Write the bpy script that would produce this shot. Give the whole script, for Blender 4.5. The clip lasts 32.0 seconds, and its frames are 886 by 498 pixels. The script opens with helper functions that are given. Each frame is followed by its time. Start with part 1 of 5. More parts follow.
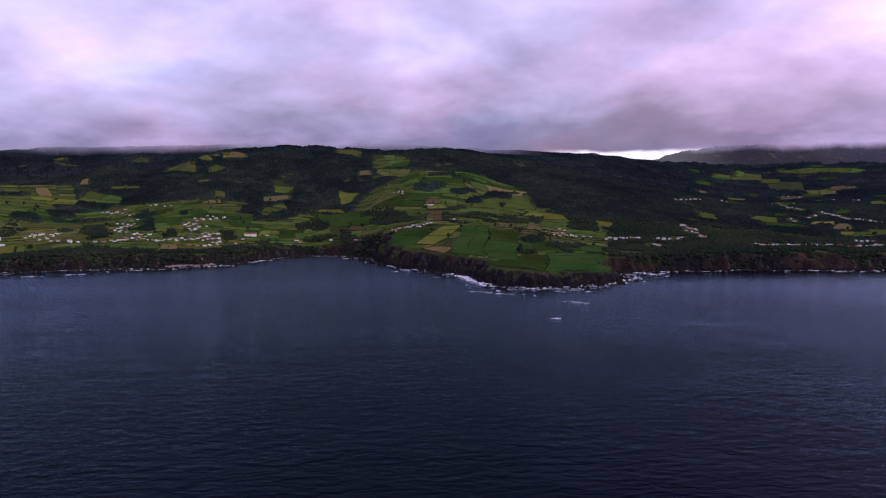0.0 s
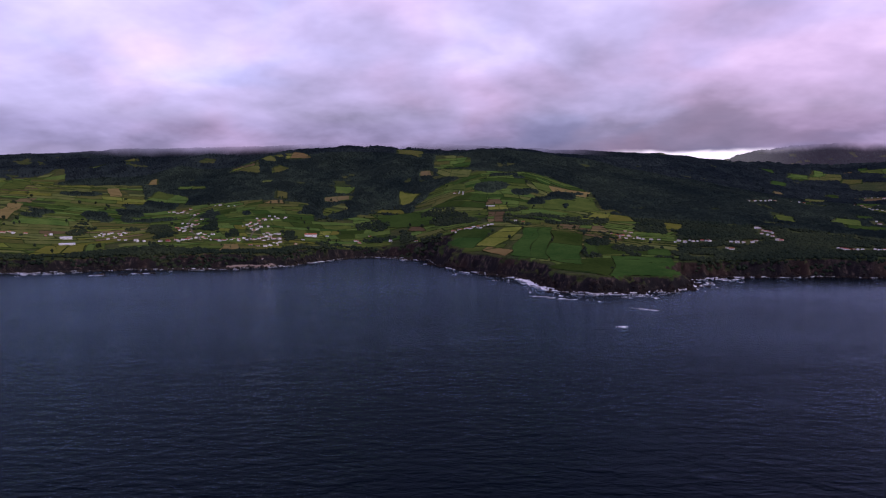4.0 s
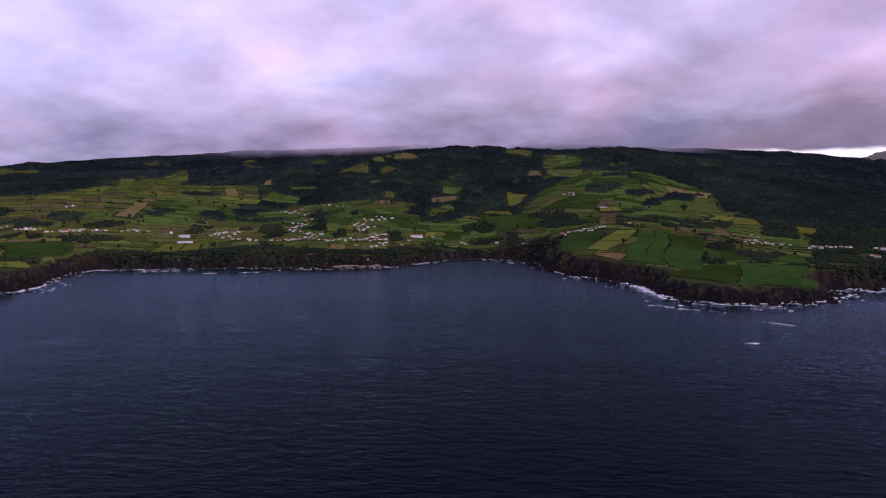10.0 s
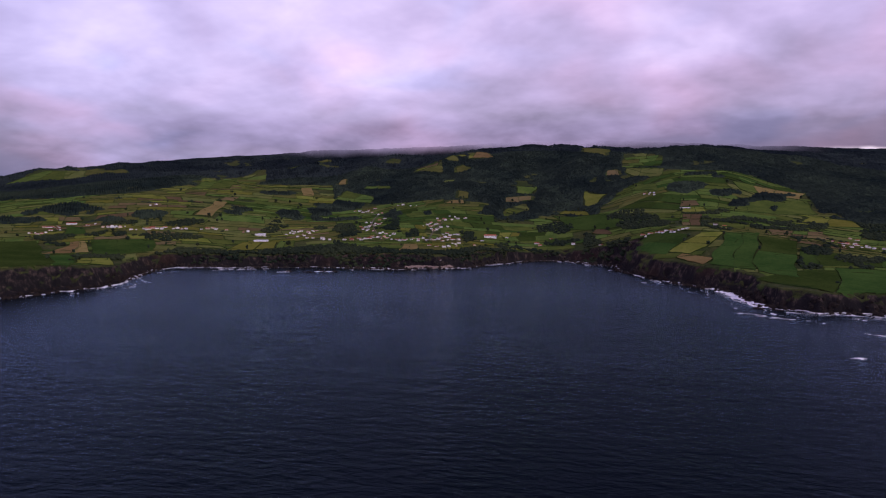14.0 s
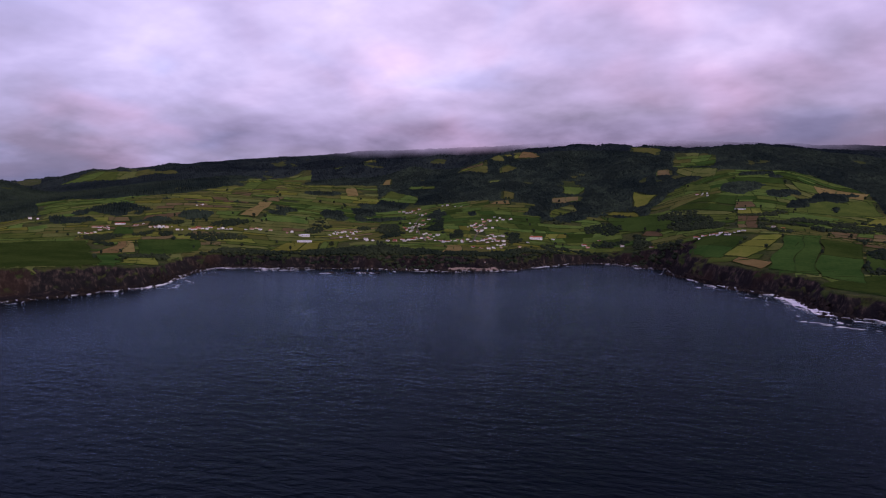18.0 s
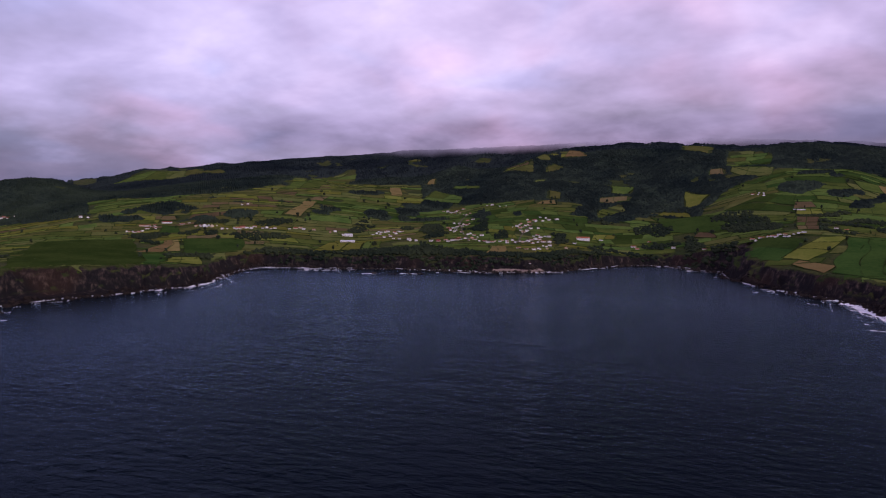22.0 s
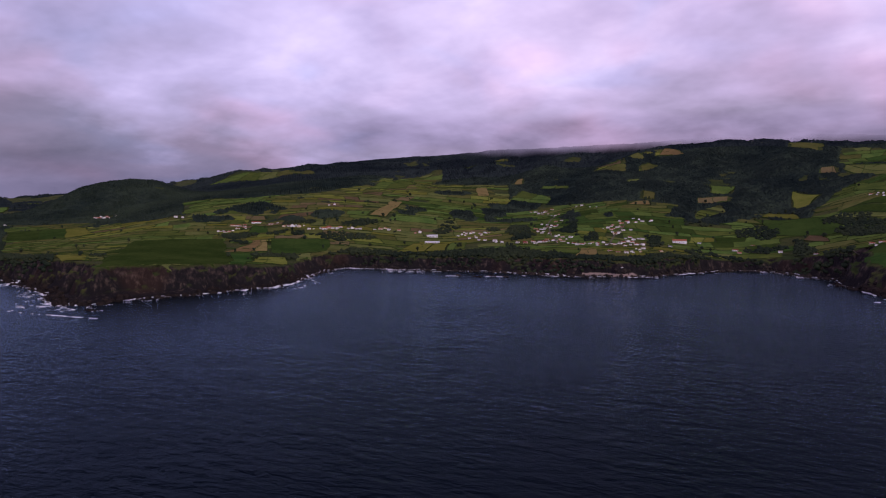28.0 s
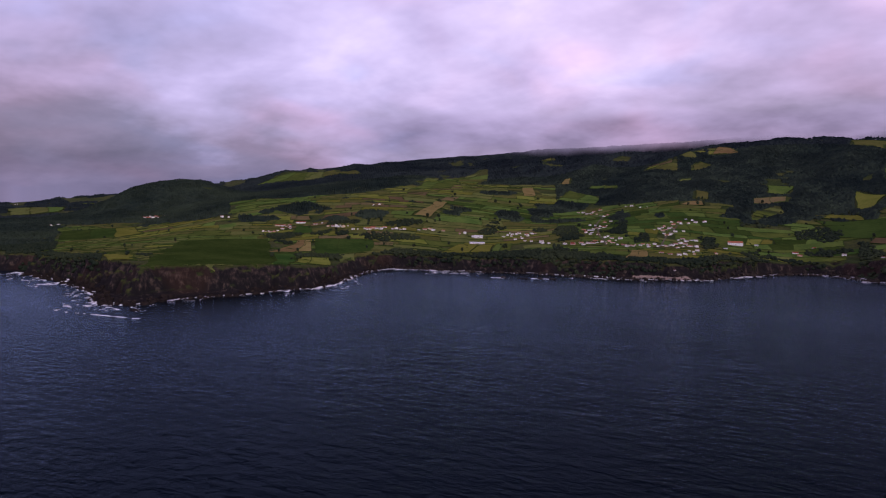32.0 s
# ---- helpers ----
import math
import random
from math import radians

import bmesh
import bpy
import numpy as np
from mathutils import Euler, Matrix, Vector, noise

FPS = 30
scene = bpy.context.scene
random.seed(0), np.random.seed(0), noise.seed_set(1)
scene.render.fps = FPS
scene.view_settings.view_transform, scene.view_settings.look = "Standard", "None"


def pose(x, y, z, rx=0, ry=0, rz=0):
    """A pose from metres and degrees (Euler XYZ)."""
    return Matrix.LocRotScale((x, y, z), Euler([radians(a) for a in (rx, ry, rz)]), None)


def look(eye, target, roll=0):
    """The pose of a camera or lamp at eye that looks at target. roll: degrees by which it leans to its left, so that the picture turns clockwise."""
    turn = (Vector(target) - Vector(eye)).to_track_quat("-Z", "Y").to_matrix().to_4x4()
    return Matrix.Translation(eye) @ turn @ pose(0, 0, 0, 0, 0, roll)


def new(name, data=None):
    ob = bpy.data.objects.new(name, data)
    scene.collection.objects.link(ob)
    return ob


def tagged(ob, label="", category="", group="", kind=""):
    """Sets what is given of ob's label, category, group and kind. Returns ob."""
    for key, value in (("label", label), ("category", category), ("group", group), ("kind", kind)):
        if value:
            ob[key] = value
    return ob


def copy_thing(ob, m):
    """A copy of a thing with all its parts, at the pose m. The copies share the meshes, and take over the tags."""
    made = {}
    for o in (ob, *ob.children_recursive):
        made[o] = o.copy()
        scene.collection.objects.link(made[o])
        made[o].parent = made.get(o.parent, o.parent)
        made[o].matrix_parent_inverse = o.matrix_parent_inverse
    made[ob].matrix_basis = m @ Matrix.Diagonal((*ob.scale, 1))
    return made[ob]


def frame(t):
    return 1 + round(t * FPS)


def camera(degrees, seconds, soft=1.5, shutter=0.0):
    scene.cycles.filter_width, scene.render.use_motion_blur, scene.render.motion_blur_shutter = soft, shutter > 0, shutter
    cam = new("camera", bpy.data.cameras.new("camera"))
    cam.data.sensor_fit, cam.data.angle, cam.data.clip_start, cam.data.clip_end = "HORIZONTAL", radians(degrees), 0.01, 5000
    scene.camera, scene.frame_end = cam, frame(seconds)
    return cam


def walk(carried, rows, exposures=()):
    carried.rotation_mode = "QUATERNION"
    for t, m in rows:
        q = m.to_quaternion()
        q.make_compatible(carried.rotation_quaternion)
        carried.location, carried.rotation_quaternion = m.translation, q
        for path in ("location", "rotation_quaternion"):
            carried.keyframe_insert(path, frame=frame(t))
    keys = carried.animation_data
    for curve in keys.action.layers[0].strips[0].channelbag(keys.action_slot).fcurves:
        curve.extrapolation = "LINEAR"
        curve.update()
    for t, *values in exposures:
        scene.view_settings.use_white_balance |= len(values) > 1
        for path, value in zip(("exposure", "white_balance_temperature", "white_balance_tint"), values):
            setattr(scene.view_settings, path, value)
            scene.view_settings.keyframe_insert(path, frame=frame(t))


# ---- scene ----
cam = camera(63.46, 32.0, soft=1.15)
# seconds, place, heading from north, tilt, lean
PATH = [
    (0, 0.0, 0.0, 120.0, -0.0, -4.997, -0.061), (0.5, 0.3, 3.2, 120.0, -0.634, -4.978, -0.062), (1, 0.5, 6.5, 120.0, -1.187, -4.961, -0.065),
    (1.5, 0.7, 9.6, 120.0, -1.66, -4.958, -0.073), (2, 0.9, 12.8, 120.0, -2.162, -4.962, -0.076), (2.5, 0.9, 15.9, 120.0, -2.833, -4.954, -0.068),
    (3, 1.0, 18.9, 120.0, -3.606, -4.939, -0.045), (3.5, 1.0, 22.0, 120.0, -4.267, -4.939, -0.031), (5.5, 0.5, 33.8, 119.9, -6.932, -4.977, 0.002),
    (6.0, 0.2, 36.8, 119.9, -7.608, -4.976, 0.009), (6.5, -0.1, 39.7, 119.9, -8.352, -4.968, 0.022), (7.0, -0.4, 42.5, 119.9, -9.074, -4.946, 0.025),
    (7.5, -0.8, 45.4, 119.9, -9.817, -4.932, 0.021), (8.0, -1.2, 48.3, 119.9, -10.598, -4.923, 0.016), (8.5, -1.6, 51.1, 119.9, -11.464, -4.912, 0.011),
    (9.0, -2.1, 53.9, 119.8, -12.272, -4.905, 0.008), (9.5, -2.6, 56.7, 119.8, -12.914, -4.906, 0.007), (10.0, -3.1, 59.5, 119.8, -13.525, -4.911, 0.009),
    (10.5, -3.7, 62.3, 119.8, -14.206, -4.912, 0.013), (11.0, -4.3, 65.0, 119.8, -14.932, -4.907, 0.017), (11.5, -4.9, 67.8, 119.8, -15.662, -4.921, 0.021),
    (12.0, -5.6, 70.5, 119.7, -16.377, -4.938, 0.035), (12.5, -6.2, 73.2, 119.7, -17.095, -4.953, 0.043), (13.0, -6.9, 75.9, 119.7, -17.846, -4.967, 0.052),
    (13.5, -7.7, 78.6, 119.7, -18.597, -4.952, 0.06), (14.0, -8.4, 81.3, 119.6, -19.439, -4.949, 0.066), (14.5, -9.2, 83.9, 119.6, -20.119, -4.952, 0.068),
    (16.5, -12.4, 94.5, 119.5, -22.185, -4.952, 0.091), (17.0, -13.2, 97.1, 119.5, -22.487, -4.942, 0.093), (17.5, -14.1, 99.6, 119.5, -22.796, -4.933, 0.098),
    (18.0, -15.0, 102.2, 119.4, -23.047, -4.909, 0.078), (18.5, -15.9, 104.7, 119.4, -23.299, -4.908, 0.068), (19.0, -16.8, 107.3, 119.4, -23.719, -4.932, 0.063),
    (19.5, -17.7, 109.8, 119.3, -24.217, -4.933, 0.06), (20.0, -18.6, 112.3, 119.3, -24.746, -4.937, 0.069), (20.5, -19.5, 114.7, 119.3, -25.233, -4.933, 0.072),
    (21.0, -20.4, 117.2, 119.2, -25.646, -4.94, 0.074), (21.5, -21.4, 119.6, 119.2, -26.073, -4.939, 0.086), (22.0, -22.4, 122.1, 119.2, -26.642, -4.956, 0.101),
    (22.5, -23.3, 124.5, 119.1, -27.235, -4.963, 0.096), (23.0, -24.3, 126.8, 119.1, -27.814, -4.966, 0.087), (23.5, -25.3, 129.2, 119.1, -28.382, -4.965, 0.078),
    (24.0, -26.3, 131.5, 119.0, -28.939, -4.963, 0.064), (24.5, -27.4, 133.9, 119.0, -29.497, -4.964, 0.048), (25.0, -28.4, 136.2, 118.9, -30.016, -4.964, 0.046),
    (25.5, -29.5, 138.5, 118.9, -30.512, -4.964, 0.038), (27.5, -34.0, 147.5, 118.7, -33.186, -4.941, -0.01), (28.0, -35.2, 149.7, 118.7, -33.638, -4.933, -0.026),
    (28.5, -36.5, 151.9, 118.6, -34.03, -4.936, -0.049), (29.0, -37.8, 154.1, 118.6, -34.382, -4.933, -0.057), (29.5, -39.1, 156.2, 118.5, -34.864, -4.932, -0.059),
    (30.0, -40.4, 158.4, 118.5, -35.498, -4.937, -0.055), (30.5, -41.9, 160.5, 118.4, -36.164, -4.934, -0.053), (31.0, -43.3, 162.7, 118.4, -36.666, -4.937, -0.057),
    (31.5, -44.9, 164.8, 118.3, -36.981, -4.932, -0.058), (32.0, -46.5, 166.9, 118.3, -37.265, -4.926, -0.055)]


def aim(x, y, z, heading, tilt, lean):
    return pose(x, y, z, 0, 0, -heading) @ pose(0, 0, 0, 90 + tilt) @ pose(0, 0, 0, 0, 0, lean)


walk(cam, [(t, aim(*row)) for t, *row in PATH], [(0, 0.05, 6330, 8), (7, 0.0, 6480, 10), (14, -0.05, 6700, 12), (25, -0.10, 6830, 13), (32, -0.05, 6900, 13)])

# ---------------------------------------------------------------- node helpers


def start_nodes(tree):
    tree.nodes.clear()

    def node(kind, **sets):
        n = tree.nodes.new(kind)
        for key, value in sets.items():
            if key == "inputs":
                for name, v in value.items():
                    if isinstance(v, bpy.types.NodeSocket):
                        tree.links.new(v, n.inputs[name])
                    else:
                        n.inputs[name].default_value = v
            else:
                setattr(n, key, value)
        return n
    return node


def maths(node, op, a, b=0.0, c=0.0, clamp=False):
    return node("ShaderNodeMath", operation=op, use_clamp=clamp, inputs={0: a, 1: b, 2: c}).outputs[0]


def ramp(node, fac, a, b, lo=0.0, hi=1.0):
    return node("ShaderNodeMapRange", interpolation_type="SMOOTHSTEP", inputs={"Value": fac, "From Min": a, "From Max": b, "To Min": lo, "To Max": hi}).outputs[0]


def blend(node, fac, a, b, mode="MIX"):
    n = node("ShaderNodeMix", data_type="RGBA", blend_type=mode)
    tree = n.id_data
    for k, v in ((0, fac), (6, a), (7, b)):
        if isinstance(v, bpy.types.NodeSocket):
            tree.links.new(v, n.inputs[k])
        else:
            n.inputs[k].default_value = v
    return n.outputs[2]


def rgb(r, g, b):
    return (r, g, b, 1.0)


# ---------------------------------------------------------------- sky: evening overcast over a Nishita sky
SUN_AZ, SUN_EL = 105.0, 26.0
world = bpy.data.worlds.new("evening_sky")
scene.world = world
world.use_nodes = True
node = start_nodes(world.node_tree)
sky = node("ShaderNodeTexSky", sky_type="NISHITA", sun_disc=False, sun_elevation=radians(SUN_EL), sun_rotation=radians(SUN_AZ), air_density=1.3, dust_density=2.0)


def cloud_group():
    """The light of the cloud deck towards a direction: soft lumps, brightest low ahead where the evening glow comes
    through; out of view it is darkened overhead to dim the near sea and brightened behind to light what faces the
    camera.
    """
    g = bpy.data.node_groups.new("cloud_light", "ShaderNodeTree")
    g.interface.new_socket("Direction", in_out="INPUT", socket_type="NodeSocketVector")
    g.interface.new_socket("Colour", in_out="OUTPUT", socket_type="NodeSocketColor")
    node = start_nodes(g)
    way = node("ShaderNodeVectorMath", operation="NORMALIZE", inputs={0: node("NodeGroupInput").outputs[0]}).outputs[0]
    sx, sy, sz = node("ShaderNodeSeparateXYZ", inputs={0: way}).outputs
    # the deck is flat: its lumps crowd together towards the horizon
    deep = maths(node, "ADD", maths(node, "MAXIMUM", sz, 0.0), 0.32)
    flat = node("ShaderNodeCombineXYZ", inputs={0: maths(node, "DIVIDE", sx, deep), 1: maths(node, "DIVIDE", sy, deep), 2: 0.0}).outputs[0]

    def lumps(scale, detail, shift, twist=0.4):
        v = node("ShaderNodeVectorMath", operation="ADD", inputs={0: flat, 1: shift}).outputs[0]
        return node("ShaderNodeTexNoise", inputs={"Vector": v, "Scale": scale, "Detail": detail, "Roughness": 0.55, "Distortion": twist}).outputs["Fac"]

    def glow(az, el, sharp):
        d = (math.sin(radians(az)) * math.cos(radians(el)), math.cos(radians(az)) * math.cos(radians(el)), math.sin(radians(el)))
        dot = node("ShaderNodeVectorMath", operation="DOT_PRODUCT", inputs={0: way, 1: d}).outputs["Value"]
        return maths(node, "POWER", maths(node, "MAXIMUM", dot, 0.0), sharp)
    light = maths(node, "ADD", maths(node, "MULTIPLY", ramp(node, sz, 0.02, 0.19), 0.29), 0.25)
    light = maths(node, "MULTIPLY_ADD", maths(node, "SUBTRACT", lumps(1.0, 2.0, (3.1, 1.7, 0.4)), 0.5), 0.34, light)
    light = maths(node, "MULTIPLY_ADD", maths(node, "SUBTRACT", lumps(3.0, 4.5, (0.7, 5.2, 2.4), 0.1), 0.5), 0.60, light)
    light = maths(node, "MULTIPLY_ADD", glow(-25, 13, 60.0), 0.14, light)
    light = maths(node, "MULTIPLY_ADD", glow(33, 11, 60.0), 0.20, light)
    light = maths(node, "MULTIPLY_ADD", glow(10, 6, 45.0), -0.07, light)
    light = maths(node, "MULTIPLY_ADD", glow(6, 13, 80.0), 0.08, light)
    light = maths(node, "MULTIPLY_ADD", glow(-42, 6, 60.0), 0.06, light)
    light = maths(node, "MULTIPLY_ADD", glow(-66, 6, 30.0), -0.10, light)
    dull = ramp(node, sz, 0.25, 0.60)
    behind = ramp(node, sy, 0.25, -0.5)
    light = maths(node, "ADD", light, maths(node, "ADD", maths(node, "MULTIPLY", dull, -0.20), maths(node, "MULTIPLY", behind, 0.10)))
    tone = node("ShaderNodeValToRGB", inputs={0: light})
    stops = tone.color_ramp.elements
    for e, (p, c) in zip((stops[0], stops[1], stops.new(0.28), stops.new(0.55), stops.new(0.75)),
                         ((0.0, (0.085, 0.080, 0.15)), (1.0, (0.92, 0.88, 1.06)), (0.28, (0.20, 0.172, 0.295)), (0.55, (0.46, 0.388, 0.66)), (0.75, (0.71, 0.60, 0.93)))):
        e.position, e.color = p, rgb(*c)
    warm = ramp(node, maths(node, "ADD", lumps(1.8, 2.0, (9.0, 2.0, 6.0)), maths(node, "MULTIPLY", glow(33, 8, 30.0), 0.5)), 0.42, 0.75)
    c = blend(node, maths(node, "MULTIPLY", warm, 0.85), tone.outputs[0], blend(node, 1.0, tone.outputs[0], rgb(1.15, 0.95, 0.92), "MULTIPLY"))
    c = blend(node, maths(node, "MULTIPLY", ramp(node, sx, -0.35, -0.8), 0.42), c, blend(node, 1.0, c, rgb(0.84, 0.98, 1.08), "MULTIPLY"))
    cool = ramp(node, lumps(2.3, 2.0, (4.0, 7.0, 1.0)), 0.50, 0.72)
    c = blend(node, maths(node, "MULTIPLY", cool, 0.7), c, blend(node, 1.0, c, rgb(0.86, 0.99, 1.06), "MULTIPLY"))
    # the strip of clear evening sky under the cloud edge
    slope = maths(node, "DIVIDE", sx, maths(node, "MAXIMUM", sy, 0.05))
    edge = maths(node, "ADD", sz, maths(node, "MULTIPLY", maths(node, "SUBTRACT", lumps(6.0, 3.0, (2.0, 8.0, 1.0)), 0.5), 0.012))
    gap = maths(node, "MULTIPLY", maths(node, "MULTIPLY", ramp(node, slope, 0.13, 0.20), ramp(node, slope, 0.42, 0.30)), maths(node, "MULTIPLY", ramp(node, edge, 0.051, 0.044), ramp(node, sz, 0.0, 0.02)))
    c = blend(node, gap, c, rgb(0.86, 0.74, 0.92))
    node("NodeGroupOutput", inputs={0: c})
    return g


CLOUD = cloud_group()
way = node("ShaderNodeTexCoord").outputs["Generated"]
deck = node("ShaderNodeGroup", node_tree=CLOUD, inputs={0: way})
cloudy = blend(node, 0.95, node("ShaderNodeVectorMath", operation="SCALE", inputs={0: sky.outputs[0], "Scale": 0.10}).outputs[0], deck.outputs[0])
back = node("ShaderNodeBackground", inputs={"Color": cloudy, "Strength": 1.4})
node("ShaderNodeOutputWorld", inputs={0: back.outputs[0]})

sun = new("sun", bpy.data.lights.new("sun", "SUN"))
sun.data.energy, sun.data.angle, sun.data.color = 1.0, radians(18), (1.0, 0.88, 0.82)
a, e = radians(SUN_AZ), radians(SUN_EL)
sun.matrix_world = look((math.sin(a) * math.cos(e) * 900, math.cos(a) * math.cos(e) * 900, math.sin(e) * 900), (0, 0, 0))

# ---------------------------------------------------------------- the lie of the land (plan, metres, sea level = 0)
COAST = [(-4900, -300), (-2600, 330), (-1500, 560), (-1060, 598), (-976, 592), (-885, 577), (-820, 560), (-792, 540), (-750, 534), (-726, 547),
         (-732, 582), (-712, 620), (-696, 660), (-690, 700), (-675, 750), (-700, 814), (-730, 890), (-750, 950), (-700, 965), (-614, 988),
         (-546, 1016), (-476, 1026), (-416, 1035), (-370, 1064), (-326, 1090), (-305, 1150), (-251, 1222), (-201, 1236), (-161, 1200), (-118, 1186),
         (-110, 1125), (-74, 1075), (-39, 1023), (-3, 985), (36, 955), (47, 905), (61, 856), (100, 840), (150, 846), (195, 864),
         (222, 885), (235, 915), (232, 955), (251, 975), (299, 1001), (411, 1009), (600, 1010), (1200, 1000), (4900, 700)]
# spot heights (x, y, height) worked back from the camera's view, ridge distances assumed
SPOTS_WEST = [(-692, 1808, 162), (-1026, 1457, 116), (-882, 1562, 106), (-858, 1191, 70), (-1024, 1027, 52), (-1130, 956, 62), (-693, 1112, 28), (-839, 811, 27),
              (-855, 1725, 128), (-798, 1586, 90), (-606, 1501, 81), (-669, 1455, 63), (-600, 1182, 35), (-837, 1075, 46), (-852, 1264, 74), (-1069, 1619, 122),
              (-1015, 1913, 180), (-925, 640, 34), (-1258, 851, 45), (-1163, 1032, 80), (-1351, 941, 58), (-1000, 1249, 92), (-1635, 1421, 98), (-1102, 1509, 132),
              (-1900, 950, 46), (-1500, 720, 40), (-2050, 720, 42), (-761, 968, 20)]
SPOTS_POINT = [(-715, 983, 19), (-627, 1005, 18), (-1038, 617, 25), (-849, 588, 33), (-750, 594, 32), (-731, 629, 31), (-713, 691, 27), (-702, 732, 26),
               (-711, 786, 19), (-736, 851, 17)]
SPOTS_BAY = [(-551, 1930, 195), (-453, 1292, 45), (-347, 1275, 30), (-497, 1574, 104), (-432, 1375, 60), (-187, 1822, 164), (-102, 1535, 106), (-27, 1468, 82),
             (127, 1532, 82), (352, 1868, 140), (-250, 1606, 75), (48, 1381, 69), (195, 1241, 38), (-40, 1190, 56), (70, 1640, 128), (200, 1700, 116),
             (863, 1655, 62), (774, 1581, 52), (674, 1252, 24), (531, 1625, 84), (302, 1135, 24), (808, 2074, 85), (427, 1272, 38), (-556, 1034, 21)]
SPOTS_EAST = [(-487, 1046, 19), (-427, 1054, 23), (-378, 1085, 18), (-310, 1178, 20), (-254, 1243, 14), (-204, 1256, 17), (-166, 1231, 21), (-77, 1115, 24),
              (-41, 1063, 23), (-3, 1015, 23), (36, 982, 23), (65, 916, 15), (102, 862, 19), (151, 870, 16), (188, 885, 13), (304, 1022, 19),
              (419, 1030, 22), (554, 1031, 23)]
SPOTS_RIDGE = [(955, 2362, 132), (-2400, 1250, 54), (-2000, 1550, 88), (-2900, 1422, 43), (-4350, 2099, 34), (-4150, 2277, 35), (-3942, 2630, 111), (-2030, 1529, 76),
               (-2346, 1775, 74), (-2032, 1692, 134), (-2331, 1958, 120), (-1997, 1812, 163), (-1952, 1935, 174), (-1865, 2022, 182), (-1710, 2159, 209), (-1549, 2282, 224),
               (-1387, 2444, 242), (-1162, 2562, 248), (-1012, 2627, 253), (-707, 2728, 264), (-430, 2786, 261), (-192, 2813, 260), (33, 2770, 250), (300, 2703, 241)]
SPOTS_FAR = [(434, 2634, 232), (552, 2560, 219), (660, 2533, 205), (977, 2907, 201), (1268, 2789, 192), (1545, 2642, 192), (1528, 2173, 163), (-2507, 3058, 198),
             (-1648, 3605, 237), (-543, 3932, 237), (408, 3949, 237), (943, 3854, 167), (1607, 4487, 176), (2350, 4140, 176), (1753, 3665, 184), (916, 4782, 178)]
SPOTS = SPOTS_WEST + SPOTS_POINT + SPOTS_BAY + SPOTS_EAST + SPOTS_RIDGE + SPOTS_FAR
# single hills: x, y, rise, half axes, turn
HILLS = [(-1665, 1170, 66, 140, 180, 0.55), (-4060, 2160, 34, 330, 200, 0.5), (915, 4480, 128, 110, 150, 0.0), (1360, 4240, 95, 420, 300, -0.3), (2000, 4250, 150, 560, 420, -0.42), (2900, 3800, 170, 800, 500, -0.6)]


def lattice(ix, iy, seed):
    n = (ix.astype(np.int64) * 374761393 + iy.astype(np.int64) * 668265263 + seed * 974711) & 0x7FFFFFFF
    n = ((n ^ (n >> 13)) * 1274126177) & 0x7FFFFFFF
    n = ((n ^ (n >> 16)) * 668265263) & 0x7FFFFFFF
    return (n & 0xFFFF) / 32767.5 - 1.0


def grain(x, y, size, seed=0):
    """Smooth noise of about -1 to 1 with lumps of the given size."""
    x, y = np.asarray(x, float) / size, np.asarray(y, float) / size
    ix, iy = np.floor(x), np.floor(y)
    u, v = x - ix, y - iy
    u, v = u * u * u * (u * (u * 6 - 15) + 10), v * v * v * (v * (v * 6 - 15) + 10)
    a, b = lattice(ix, iy, seed), lattice(ix + 1, iy, seed)
    c, d = lattice(ix, iy + 1, seed), lattice(ix + 1, iy + 1, seed)
    return (a + (b - a) * u) * (1 - v) + (c + (d - c) * u) * v


def rough(x, y, size, octaves=4, seed=0):
    return sum(grain(x, y, size / 2.03 ** k, seed + k) * 0.55 ** k for k in range(octaves))


def ease(t):
    t = np.clip(t, 0, 1)
    return t * t * (3 - 2 * t)


def inland(x, y):
    """Signed distance to the shore, positive on land."""
    x, y = np.asarray(x, float), np.asarray(y, float)
    best = np.full(x.shape, 1e9)
    crossing = np.zeros(x.shape, int)
    for (ax, ay), (bx, by) in zip(COAST, COAST[1:]):
        dx, dy = bx - ax, by - ay
        k = np.clip(((x - ax) * dx + (y - ay) * dy) / (dx * dx + dy * dy), 0, 1)
        best = np.minimum(best, np.hypot(x - ax - k * dx, y - ay - k * dy))
        span = ((ax <= x) & (x < bx)) | ((bx <= x) & (x < ax))
        crossing += span & (y > ay + (x - ax) * dy / (dx if dx else 1e-9))
    return np.where(crossing % 2 == 1, best, -best)


def bend(r2):
    return 0.5 * r2 * np.log(r2 + 1e-9)


def make_relief():
    p = np.array(SPOTS, float)
    x, y, z = p[:, 0] / 1000, p[:, 1] / 1000, p[:, 2]
    n = len(p)
    a = np.zeros((n + 3, n + 3))
    a[:n, :n] = bend((x[:, None] - x) ** 2 + (y[:, None] - y) ** 2) + np.eye(n) * 0.0015
    a[:n, n:] = np.c_[np.ones(n), x, y]
    a[n:, :n] = a[:n, n:].T
    return x, y, np.linalg.solve(a, np.r_[z, 0, 0, 0])


def make_plate():
    """The thin plate, worked out once on a 25 m grid."""
    sx, sy, w = make_relief()
    x, y = np.meshgrid(np.arange(-5.1, 5.1, 0.025), np.arange(-0.6, 5.3, 0.025), indexing="ij")
    z = w[-3] + w[-2] * x + w[-1] * y
    for k in range(len(sx)):
        z += w[k] * bend((x - sx[k]) ** 2 + (y - sy[k]) ** 2)
    return z


PLATE = make_plate()


